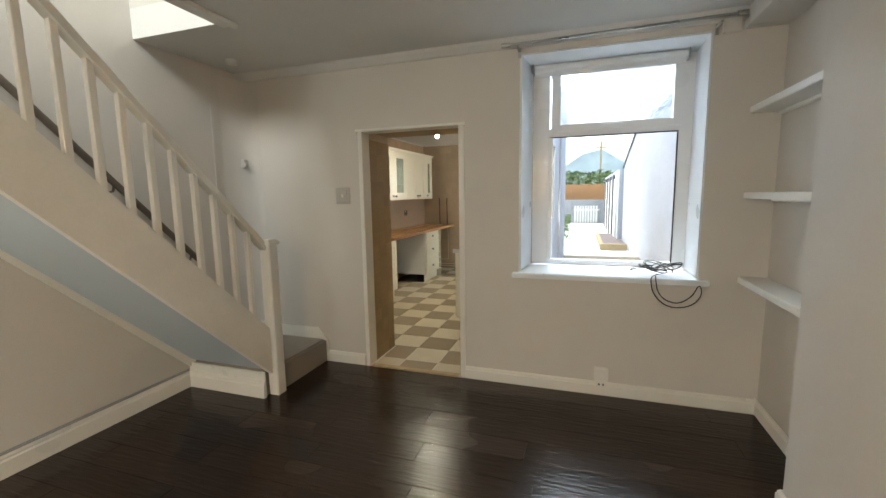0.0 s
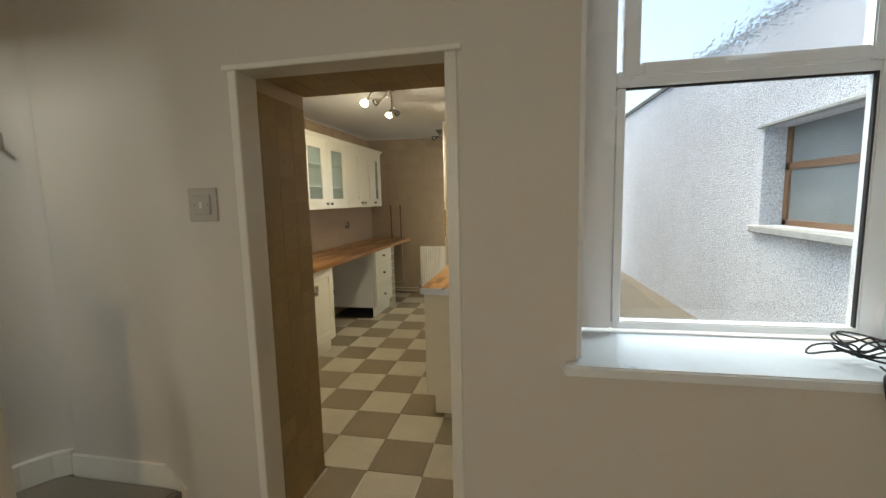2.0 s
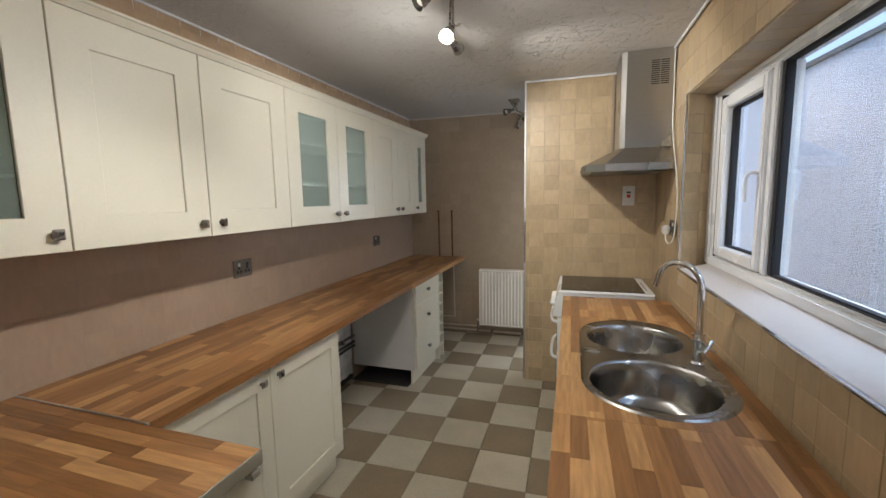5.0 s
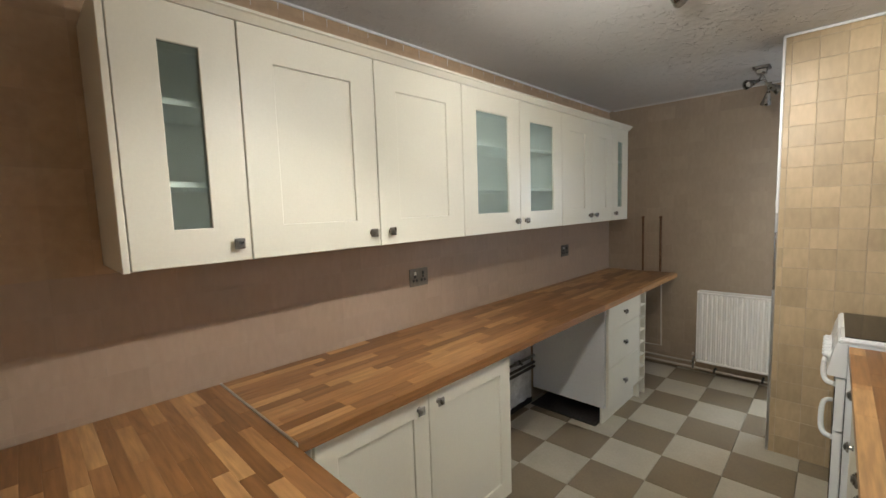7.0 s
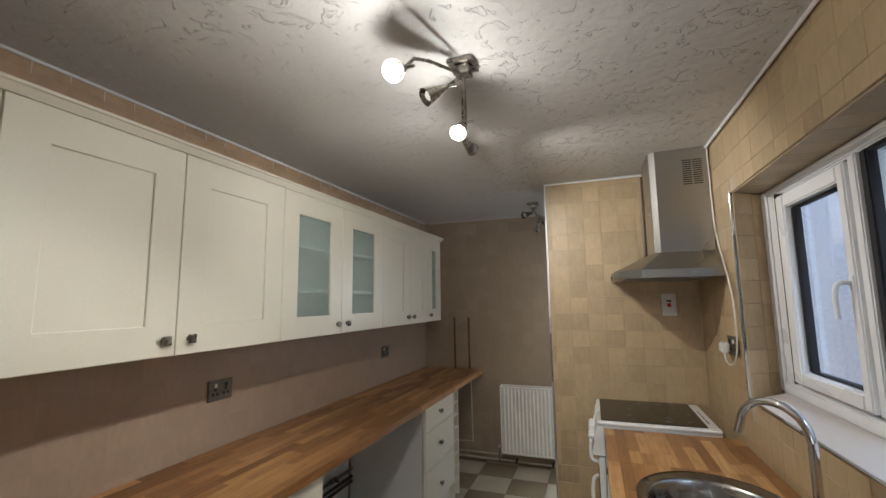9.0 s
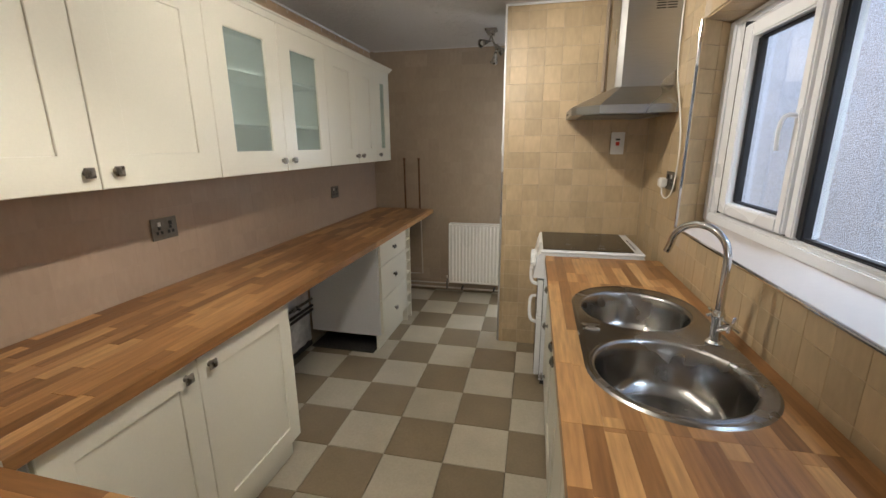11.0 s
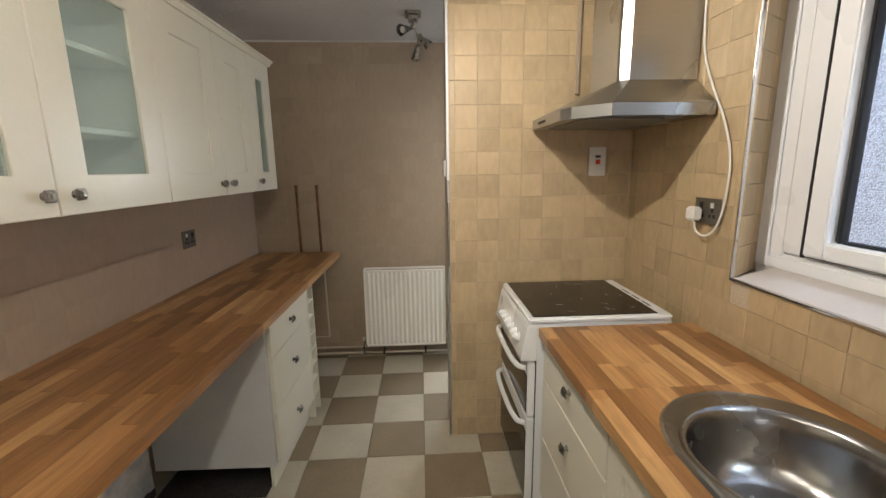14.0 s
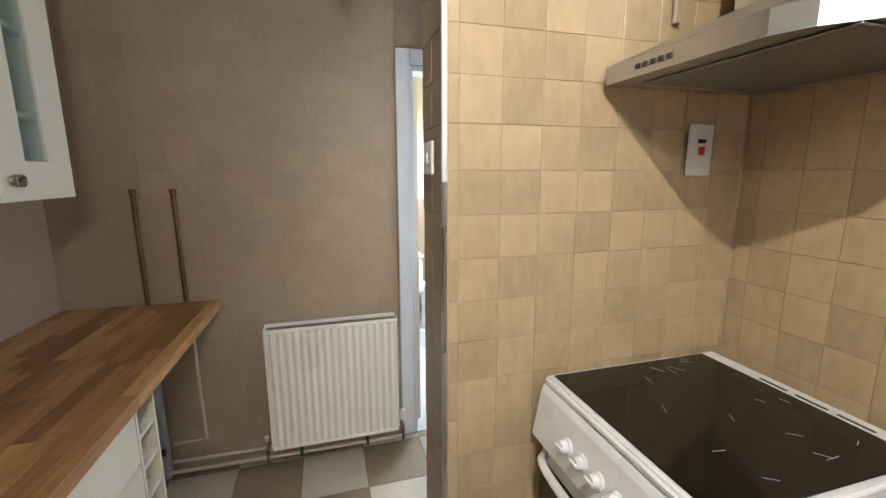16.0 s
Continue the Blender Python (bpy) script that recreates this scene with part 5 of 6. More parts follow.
part("control_panel", prism([(-1.24, 0.918), (-1.275, 0.918), (-1.283, 0.90), (-1.308, 0.765), (-1.303, 0.757), (-1.24, 0.755)], "y", CY0 + 0.002, CY1 - 0.002), ENAMEL, ck)
tilt = math.atan2(0.025, 0.135)
for k in range(6):
    y = 6.815 - 0.063 * k
    bm = lathe([(0.021, 0), (0.021, 0.006), (0.016, 0.009), (0.014, 0.026), (0.0, 0.027)], seg=16)
    box(bm, -0.014, 0.014, -0.0035, 0.0035, 0.02, 0.032, bevel=0.001)
    n = Vector((-math.cos(tilt), 0, math.sin(tilt) * 0.9)).normalized()
    bm.transform(Matrix.Translation((-1.297, y, 0.832)) @ n.to_track_quat("Z", "Y").to_matrix().to_4x4())
    part("control_knob", bm, ENAMEL, ck, smooth=True)


def oven_door(z0, z1, label):
    od = part("oven_door", boxes((-1.275, -1.241, CY0 + 0.008, CY1 - 0.008, z0, z1), bevel=0.004, seg=2), ENAMEL, ck, label)
    part("oven_glass", boxes((-1.2785, -1.2752, CY0 + 0.0095, CY1 - 0.0095, z0 + 0.02, z1 - 0.062), bevel=0.001), BLACKGLASS, od)
    hz = z1 - 0.035
    part("handle", tube([(-1.276, CY0 + 0.03, hz), (-1.315, CY0 + 0.06, hz), (-1.322, (CY0 + CY1) / 2, hz), (-1.315, CY1 - 0.06, hz), (-1.276, CY1 - 0.03, hz)], 0.012, 10, 2), ENAMEL, od, "curved white handle", smooth=True)


oven_door(0.49, 0.745, "white framed grill door with dark glass")
oven_door(0.07, 0.482, "white framed oven door with dark glass")
part("side_gap", boxes((-1.2405, -1.2385, CY0 + 0.0045, CY0 + 0.02, 0.05, 0.75)), BLACK, ck)
part("plinth", boxes((-1.23, -0.7, CY0 + 0.012, CY1 - 0.012, 0.001, 0.03)), BLACK, ck)

# ---- cooker hood ----
hd = thing("cooker_hood", (-0.83, 6.69, 1.75), "brushed steel chimney cooker hood", "cooker hood")
HX = KX1 - 0.009
plan = [(HX, 6.385), (-0.99, 6.385), (-1.105, 6.50), (-1.13, 6.56), (-1.13, 6.985), (HX, 6.985)]
part("lip", prism(plan, "z", 1.752, 1.797), STEEL, hd, "steel canopy edge")
bm = bmesh.new()
lo = [bm.verts.new((*p, 1.7975)) for p in plan]
top = [(HX, 6.52), (-0.865, 6.52), (-0.895, 6.545), (-0.90, 6.56), (-0.90, 6.83), (HX, 6.83)]
hi = [bm.verts.new((*p, 1.905)) for p in top]
for i in range(6):
    j = (i + 1) % 6
    bm.faces.new((lo[i], lo[j], hi[j], hi[i]))
bm.faces.new(lo), bm.faces.new(hi)
part("canopy", bm, STEEL, hd)
part("chimney", prism(top, "z", 1.9055, KCEIL - 0.002), STEEL, hd, "tall steel flue cover")
part("filter", boxes((-1.07, -0.66, 6.46, 6.92, 1.746, 1.7515), bevel=0.002), FILTER, hd, "metal grease filter")
for y in (6.44, 6.94):
    part("lens", lathe([(0, 1.7455), (0.026, 1.746), (0.03, 1.7515)], (-0.72, y, 0), "z", 16), GREYPLASTIC, hd)
for k in range(5):
    part("button", boxes((-1.1345, -1.1302, 6.86 - k * 0.024, 6.874 - k * 0.024, 1.768, 1.78), bevel=0.001), BLACK, hd)
for k in range(12):
    for c in range(2):
        part("vent_slot", boxes((-0.72 + c * 0.055, -0.672 + c * 0.055, 6.5185, 6.5198, 2.30 + k * 0.013, 2.306 + k * 0.013)), BLACK, hd)


def metal_socket(x, way, y0, y1, z0, z1, label, space=None, plug=False):
    s = thing("wall_socket", (x, (y0 + y1) / 2, z0), label, "socket", space=space)
    def bx(a, b, *rest, bevel=0.0):
        return boxes((min(x + way * a, x + way * b), max(x + way * a, x + way * b), *rest), bevel=bevel)
    part("plate", bx(0.001, 0.007, y0, y1, z0, z1, bevel=0.002), SOCKETPLATE, s)
    w, cz = y1 - y0, (z0 + z1) / 2
    for f in (0.28, 0.72):
        c = y0 + w * f
        part("switch", bx(0.0072, 0.012, c - 0.008, c + 0.008, cz + 0.014, cz + 0.034, bevel=0.001), PLASTIC if f < 0.5 else BLACK, s)
        for dy, dz in ((0, 0.004), (-0.012, -0.018), (0.012, -0.018)):
            part("pin_hole", bx(0.0072, 0.0085, c + dy - 0.0065, c + dy + 0.0065, cz + dz - 0.0075, cz + dz + 0.0075), BLACK, s)
    return s


metal_socket(0.0, 1, 1.035, 1.18, 1.145, 1.25, "pewter double socket on the tiled wall above the worktop", LEFT)
metal_socket(0.0, 1, 2.80, 2.93, 1.135, 1.235, "pewter double socket at the far end of the worktop", LEFT)
metal_socket(KX1 - 0.008, -1, 6.30, 6.445, 1.335, 1.435, "pewter double socket beside the window")
pl = thing("plug", (KX1 - 0.04, 6.41, 1.33), "white three-pin plug with a lead up to the hood", "plug")
part("body", boxes((KX1 - 0.062, KX1 - 0.0205, 6.385, 6.437, 1.345, 1.40), bevel=0.008, seg=3), PLASTIC, pl, smooth=True)
part("lead", tube([(KX1 - 0.045, 6.40, 1.345), (KX1 - 0.045, 6.385, 1.30), (KX1 - 0.03, 6.345, 1.285), (KX1 - 0.016, 6.30, 1.33), (KX1 - 0.014, 6.275, 1.46), (KX1 - 0.014, 6.274, 1.60), (KX1 - 0.014, 6.335, 1.741), (KX1 - 0.014, 6.40, 1.837), (KX1 - 0.014, 6.48, 1.98), (KX1 - 0.014, 6.50, 2.12), (KX1 - 0.014, 6.508, 2.5)], 0.004, 8, 2), PLASTIC, pl, "cream flexible lead", smooth=True)
cs = thing("cooker_switch", (-0.77, PART - 0.01, 1.51), "white cooker isolator switch with a red rocker", "switch")
part("plate", boxes((-0.815, -0.727, PART - 0.018, PART - 0.0085, 1.515, 1.665), bevel=0.003, seg=2), PLASTIC, cs)
part("neon", boxes((-0.785, -0.757, PART - 0.020, PART - 0.0182, 1.61, 1.622)), BLACK, cs)
part("rocker", boxes((-0.783, -0.759, PART - 0.023, PART - 0.0182, 1.575, 1.60), bevel=0.002), RED, cs)
sw = thing("light_switch", (-1.58, 7.16, 1.5), "white light switch on the partition edge", "light switch")
part("plate", boxes((-1.582, -1.5725, 7.10, 7.19, 1.52, 1.61), bevel=0.003), PLASTIC, sw)
part("rocker", boxes((-1.587, -1.5825, 7.135, 7.155, 1.55, 1.58), bevel=0.0015), PLASTIC, sw)

# ---- radiator and pipes on the end wall ----
rad = thing("radiator", (-1.855, 8.08, 0.125), "cream enamelled panel radiator on the end wall", "radiator")
RX0, RX1, RZ0, RZ1, RY = -2.18, -1.535, 0.13, 0.775, 8.035
n = 17
pts = []
w = (RX1 - RX0 - 0.03) / n
for k in range(n):
    x = RX0 + 0.015 + k * w
    pts += [(x + w * i / 10, RY + 0.0065 + 0.0055 * max(-1, min(1, 1.4 * math.cos(math.tau * i / 10)))) for i in range(10)]
prof = [(RX0, RY + 0.012)] + pts + [(RX1, RY + 0.012), (RX1, RY + 0.02), (RX0, RY + 0.02)]
part("panel", prism(prof, "z", RZ0 + 0.02, RZ1 - 0.02), RADIATOR, rad)
for z in (RZ1 - 0.0195, RZ0):
    part("rail", boxes((RX0, RX1, RY + 0.002, RY + 0.02, z, z + 0.0195), bevel=0.004), RADIATOR, rad)
part("side_cover", boxes((RX0 - 0.004, RX0 - 0.0005, RY + 0.004, RY + 0.10, RZ0 + 0.02, RZ1 + 0.004)), RADIATOR, rad)
part("side_cover", boxes((RX1 + 0.0005, RX1 + 0.004, RY + 0.004, RY + 0.10, RZ0 + 0.02, RZ1 + 0.004)), RADIATOR, rad)
part("top_rail", boxes((RX0, RX1, RY + 0.088, RY + 0.10, RZ1 - 0.012, RZ1 + 0.004)), RADIATOR, rad)
for x in (RX0 + 0.1, RX1 - 0.1):
    part("bracket", boxes((x - 0.012, x + 0.012, RY + 0.02, BACK - 0.009, 0.3, 0.6)), RADIATOR, rad)
for x, big in ((RX0 - 0.03, False), (RX1 + 0.03, True)):
    vv = part("valve", tube([(x, 8.07, 0.05), (x, 8.07, 0.16), (x + (0.03 if x < -1.9 else -0.03), 8.07, 0.165)], 0.009, 10, 1), PEWTER, rad, smooth=True)
    part("valve_head", lathe([(0.0, 0.0), (0.016, 0.002), (0.018, 0.04), (0.012, 0.06), (0, 0.062)] if big else [(0, 0), (0.011, 0.002), (0.011, 0.025), (0, 0.027)], (x, 8.07, 0.175), "z", 14), PLASTIC if big else PIPEPAINT, vv, smooth=True)
hp = thing("heating_pipes", (-2.1, 8.12, 0), "pair of cream painted heating pipes along the end wall", "pipes")
part("pipe", tube([(-2.95, 8.16, 0.085), (RX0 - 0.03, 8.15, 0.085), (RX0 - 0.03, 8.07, 0.09)], 0.009, 8), PIPEPAINT, hp, smooth=True)
part("pipe", tube([(-2.95, 8.135, 0.045), (RX1 + 0.03, 8.115, 0.045), (RX1 + 0.03, 8.07, 0.06)], 0.009, 8), PIPEPAINT, hp, smooth=True)
for x in (-2.05, -1.7):
    part("clip", boxes((x - 0.008, x + 0.008, 8.10, 8.19, 0.033, 0.058), bevel=0.002), BLACK, hp)
cp = thing("copper_pipes", (-2.61, 8.175, 0.91), "pair of tarnished copper pipes rising from the worktop", "pipes")
for x in (-2.69, -2.53):
    part("pipe", tube([(x, 8.172, WT1 + 0.001), (x - 0.004, 8.172, 1.435)], 0.0105, 10), COPPER, cp, smooth=True)
    part("end_cap", lathe([(0.014, 0), (0.014, 0.022), (0, 0.024)], (x - 0.004, 8.172, 1.43), "z", 10), COPPER, cp, smooth=True)
wp2 = thing("waste_pipe", (-2.6, 8.17, 0), "white plastic pipes below the worktop end", "pipes")
part("pipe", tube([(-2.52, 8.172, 0.86), (-2.51, 8.172, 0.18), (-2.66, 8.172, 0.175)], 0.0075, 8), PIPEPAINT, wp2, smooth=True)
part("soil_pipe", tube([(-2.70, 8.15, 0.02), (-2.71, 8.15, 0.86)], 0.03, 12), GREYPLASTIC, wp2, "grey-white waste pipe", smooth=True)
part("coupling", tube([(-2.74, 8.12, 0.17), (-2.68, 8.12, 0.17)], 0.018, 10), BLACK, wp2, smooth=True)

# ---- ceiling spotlights ----
def spotlight(name, plate, heads, label):
    """A square ceiling plate with arms and cone heads; heads: end point, way it points, lit."""
    s = thing(name, plate, label, "ceiling light")
    x, y, z = plate
    part("plate", boxes((x - 0.05, x + 0.05, y - 0.05, y + 0.05, z - 0.018, z - 0.001), bevel=0.003), PEWTER, s)
    part("stem", boxes((x - 0.03, x + 0.03, y - 0.03, y + 0.03, z - 0.05, z - 0.0185), bevel=0.004), PEWTER, s)
    for end, way, lit in heads:
        end, way = Vector(end), Vector(way).normalized()
        joint = end - way * 0.085
        knee = Vector((x, y, z - 0.045)).lerp(joint, 0.82)
        knee.z = max(joint.z + 0.012, z - 0.11)
        part("arm", tube([(x, y, z - 0.04), (x + (joint.x - x) * 0.1, y + (joint.y - y) * 0.1, z - 0.055), knee, joint], 0.006, 8, 1), PEWTER, s, smooth=True)
        turn = Matrix.Translation(end) @ way.to_track_quat("Z", "Y").to_matrix().to_4x4()
        bm = lathe([(0.0, -0.088), (0.009, -0.088), (0.012, -0.07), (0.034, 0.018), (0.032, 0.018), (0.010, -0.066)], seg=20)
        bm.transform(turn)
        head = part("cone_head", bm, PEWTER, s, smooth=True)
        bm = lathe([(0, 0.010), (0.014, 0.008), (0.019, 0.002), (0.016, -0.02), (0, -0.03)], seg=14)
        bm.transform(turn)
        part("bulb", bm, BULB if lit else PLASTIC, head, "lit bulb" if lit else "unlit bulb", smooth=True)
        part("thumb_screw", lathe([(0, -0.012), (0.006, -0.012), (0.006, 0.012), (0, 0.012)], tuple(end - way * 0.085 + Vector((0.022, 0, 0))), "x", 8), CHROME, s)
    return s


spotlight("spotlight_bar", (-1.675, 5.19, KCEIL), [((-1.763, 4.795, 2.295), (0.02, -0.75, -0.5), True), ((-1.717, 5.265, 2.29), (-0.1, -0.62, -0.6), True),
                                              ((-1.775, 5.095, 2.365), (-0.55, -0.5, -0.5), False), ((-1.80, 5.745, 2.40), (0.25, 0.9, -0.25), True)],
          "pewter ceiling spotlight bar with lit bulbs")
spotlight("spotlight_bar", (-1.735, 7.62, KCEIL), [((-1.80, 7.55, 2.40), (-0.6, -0.7, -0.3), False), ((-1.65, 7.70, 2.36), (0.6, 0.1, -0.5), False), ((-1.72, 7.78, 2.30), (-0.2, 0.5, -0.9), False)],
          "unlit pewter ceiling spotlight bar near the end wall")

# ---- yard outside ----
solid("ground", boxes((-120, 120, -120, 200, -0.30, -0.06)), CONCRETE, "pale concrete yard", "ground", "structure")


def wx(y):
    return 1.70 - 0.04375 * (y - 4)


nb = thing("neighbour_outrigger", (2.0, 9, 0), "white pebbledashed rear extension with a sloping roof verge", "house", kind="structure")
far_y = 13.5
bm = bmesh.new()
W0, W1, WZ0, WZ1 = 4.75, 5.97, 1.22, 2.1
ys, prof_z = [3.66, W0, W1, 11.4, far_y], lambda y: 3.04 if y <= 11.4 else 3.04 - 0.37 * (y - 11.4)
def wv(y, z, d=0.0):
    return bm.verts.new((wx(y) + d, y, z))
def quad(y0, y1, z00, z01, z10, z11, d0=0.0, d1=0.0):
    bm.faces.new((wv(y0, z00, d0), wv(y1, z10, d1), wv(y1, z11, d1), wv(y0, z01, d0)))
quad(3.66, W0, -0.1, prof_z(3.66), -0.1, prof_z(W0))
quad(W0, W1, -0.1, WZ0, -0.1, WZ0)
quad(W0, W1, WZ1, prof_z(W0), WZ1, prof_z(W1))
quad(W1, 11.4, -0.1, prof_z(W1), -0.1, prof_z(11.4))
quad(11.4, far_y, -0.1, prof_z(11.4), -0.1, prof_z(far_y))
quad(W0, W0 + 0.001, WZ0, WZ1, WZ0, WZ1, 0.0, 0.22)
quad(W1, W1 + 0.001, WZ0, WZ1, WZ0, WZ1, 0.0, 0.22)
quad(W0, W1, WZ1, WZ1, WZ1, WZ1 + 0.001, 0.0, 0.0)
for z in (WZ0, WZ1):
    bm.faces.new((wv(W0, z), wv(W1, z), wv(W1, z, 0.22), wv(W0, z, 0.22)))
bm.faces.new((wv(far_y, -0.1), wv(far_y, -0.1, 3), wv(far_y, prof_z(far_y), 3), wv(far_y, prof_z(far_y))))
part("wall", bm, PEBBLE, nb)
bm = bmesh.new()
rings = []
for y in (3.66, 11.4, far_y + 0.12):
    z = prof_z(y)
    rings.append([wv(y, z + 0.002, -0.035), wv(y, z + 0.055, -0.035), wv(y, z + 0.055, 3.2), wv(y, z + 0.002, 3.2)])
for p, q in zip(rings, rings[1:]):
    for k in range(4):
        bm.faces.new((p[k], p[(k + 1) % 4], q[(k + 1) % 4], q[k]))
bm.faces.new(rings[0]), bm.faces.new(rings[-1][::-1])
part("roof", bm, SLATE, nb, "slate roof with a thin dark verge")
nw = part("window", boxes((wx(5.4) + 0.16, wx(5.4) + 0.2, W0, W1, WZ0, WZ0 + 0.05), (wx(5.4) + 0.16, wx(5.4) + 0.2, W0, W1, 1.72, 1.78), (wx(5.4) + 0.16, wx(5.4) + 0.2, W0, W0 + 0.06, WZ0, WZ1), (wx(5.4) + 0.16, wx(5.4) + 0.2, W1 - 0.06, W1, WZ0, WZ1)), FRAMEWOOD, nb, "brown timber window")
part("pane", boxes((wx(5.4) + 0.18, wx(5.4) + 0.19, W0, W1, WZ0, WZ1)), DULLGLASS, nb, "dull grey window glass")
part("sill", boxes((wx(5.4) - 0.08, wx(5.4) + 0.16, W0 - 0.08, W1 + 0.08, WZ0 - 0.07, WZ0 - 0.002), bevel=0.01), STONE, nb, "grey stone sill")
part("lintel", boxes((wx(5.4) - 0.06, wx(5.4) + 0.16, W0 - 0.06, W1 + 0.06, WZ1 + 0.002, WZ1 + 0.03), bevel=0.005), STONE, nb)
st = thing("store_shed", (1.6, 17, 0), "row of white painted store doors beyond the extension", "shed")
part("wall", boxes((1.16, 3.0, 13.65, 22.0, -0.1, 2.2)), PEBBLE, st)
for k in range(4):
    y = 14.2 + k * 1.6
    part("door", boxes((1.11, 1.159, y, y + 0.95, -0.05, 1.95), bevel=0.01), GLOSS, st)
    part("post", boxes((1.08, 1.159, y + 1.1, y + 1.22, -0.05, 2.1), bevel=0.01), SLATE, st)
pn = thing("raised_planter", (1.0, 13.4, -0.06), "low timber raised bed with dark gravel", "planter")
for q in ((0.62, 1.30, 12.05, 12.15), (0.62, 0.70, 12.15, 15.5)):
    part("board", boxes((*q, -0.06, 0.12), bevel=0.01), TIMBER, pn)
part("gravel", boxes((0.70, 1.28, 12.15, 15.5, -0.06, 0.09)), SOIL, pn)
bwall = thing("block_wall", (-0.5, 23, 0), "grey block wall at the end of the yard", "wall", kind="structure")
part("wall", boxes((-6, 4, 23, 23.2, -0.1, 1.15)), STONE, bwall)
fn = thing("fence", (-0.5, 24, 0), "orange-brown boarded fence behind the yard", "fence")
for k in range(44):
    x = -5.5 + k * 0.22
    part("board", boxes((x, x + 0.21, 24.0, 24.03, -0.1, 1.95 + 0.02 * (k % 3))), FENCE, fn)
part("rail", boxes((-5.5, 4.2, 24.031, 24.07, 1.3, 1.4)), FENCE, fn)
gt = thing("garden_gate", (0.3, 22.8, 0), "white slatted low gate", "gate")
for k in range(9):
    part("slat", boxes((-0.25 + k * 0.13, -0.16 + k * 0.13, 22.75, 22.78, -0.02, 0.85), bevel=0.005), GLOSS, gt)
part("rail", boxes((-0.3, 0.98, 22.781, 22.81, 0.6, 0.68)), GLOSS, gt)


def leaves(n, x0, x1, y0, y1, z0, z1, size, seed, tilt=0.0):
    """Many small leaf quads scattered in an uneven mound."""
    r = random.Random(seed)
    verts, faces = [], []
    for _ in range(n):
        x, y = x0 + (x1 - x0) * r.random(), y0 + (y1 - y0) * r.random()
        top = z1 + 0.35 * noise.noise(Vector((x * 0.9, y * 0.3, seed))) + 0.15 * noise.noise(Vector((x * 3, y, seed)))
        z = z0 + (top - z0) * math.sqrt(r.random())
        a, b = Vector((r.gauss(0, 1), r.gauss(0, 1), r.gauss(0, 1))).normalized(), Vector((r.gauss(0, 1), r.gauss(0, 1), r.gauss(0, 1))).normalized()
        c, s = Vector((x, y, z)), size * (0.6 + 0.8 * r.random())
        i = len(verts)
        verts += [c - a * s, c + b * s * 0.5, c + a * s, c - b * s * 0.5]
        faces.append((i, i + 1, i + 2, i + 3))
    bm = bmesh.new()
    vs = [bm.verts.new(v) for v in verts]
    for f in faces:
        bm.faces.new([vs[k] for k in f])
    return bm


solid("hedge", leaves(5000, -5, 6, 25, 27, 0.5, 2.7, 0.12, 8), LEAF, "bright green uneven hedge behind the fence", "hedge", "stuff")
solid("yard_plant", leaves(500, -0.62, -0.25, 14, 16, -0.06, 0.6, 0.05, 9), LEAF, "green plant against the kitchen wall", "plant", "stuff")
hill_pts = [(-90, -1)] + [(-90 + 6 * k, 9 + 5 * math.sin(k * 0.5) + 2 * math.sin(k * 1.7)) for k in range(31)] + [(90, -1)]
# distance haze is put into the hill's pale blue-green
solid("distant_hill", prism(hill_pts, "y", 150, 151), material("hazed_hill_green", (0.40, 0.48, 0.50), 0.95, grain=0.2, vary=0.2, bump=0, stain=0.03, stain_mix=0.2), "hazy green hillside", "hill", "structure")
tp = thing("telegraph_pole", (0.9, 40, 0), "distant wooden telegraph pole", "pole")
part("pole", tube([(1.6, 40, -0.1), (1.6, 40, 6.0)], 0.08, 8), TIMBER, tp)
part("crossarm", boxes((1.1, 2.1, 39.95, 40.05, 5.4, 5.5)), TIMBER, tp)

# ---- kitchen floor tiles ----
def tile_mesh(name, w, hgt, t, mat, axis, edge=0.0016):
    """A tile with a bevelled face; axis: the way it faces."""
    bm = bmesh.new()
    c = min(edge, w * 0.1)
    a, b = w / 2, hgt / 2
    lo = [bm.verts.new(p) for p in ((-a, -b, -t), (a, -b, -t), (a, b, -t), (-a, b, -t))]
    mid = [bm.verts.new(p) for p in ((-a, -b, -c * 0.7), (a, -b, -c * 0.7), (a, b, -c * 0.7), (-a, b, -c * 0.7))]
    hi = [bm.verts.new(p) for p in ((-a + c, -b + c, 0), (a - c, -b + c, 0), (a - c, b - c, 0), (-a + c, b - c, 0))]
    bm.faces.new(hi)
    for i in range(4):
        j = (i + 1) % 4
        bm.faces.new((lo[i], lo[j], mid[j], mid[i])), bm.faces.new((mid[i], mid[j], hi[j], hi[i]))
    rot = {"z": Matrix(), "-y": Matrix.Rotation(radians(90), 4, "X"), "-x": Matrix.Rotation(radians(-90), 4, "Y") @ Matrix.Rotation(radians(-90), 4, "Z"),
           "x": Matrix.Rotation(radians(90), 4, "Y") @ Matrix.Rotation(radians(90), 4, "Z"), "-z": Matrix.Rotation(radians(180), 4, "X")}[axis]
    bm.transform(rot)
    me = bpy.data.meshes.new(name)
    bm.to_mesh(me)
    bm.free()
    me.materials.append(mat)
    return me


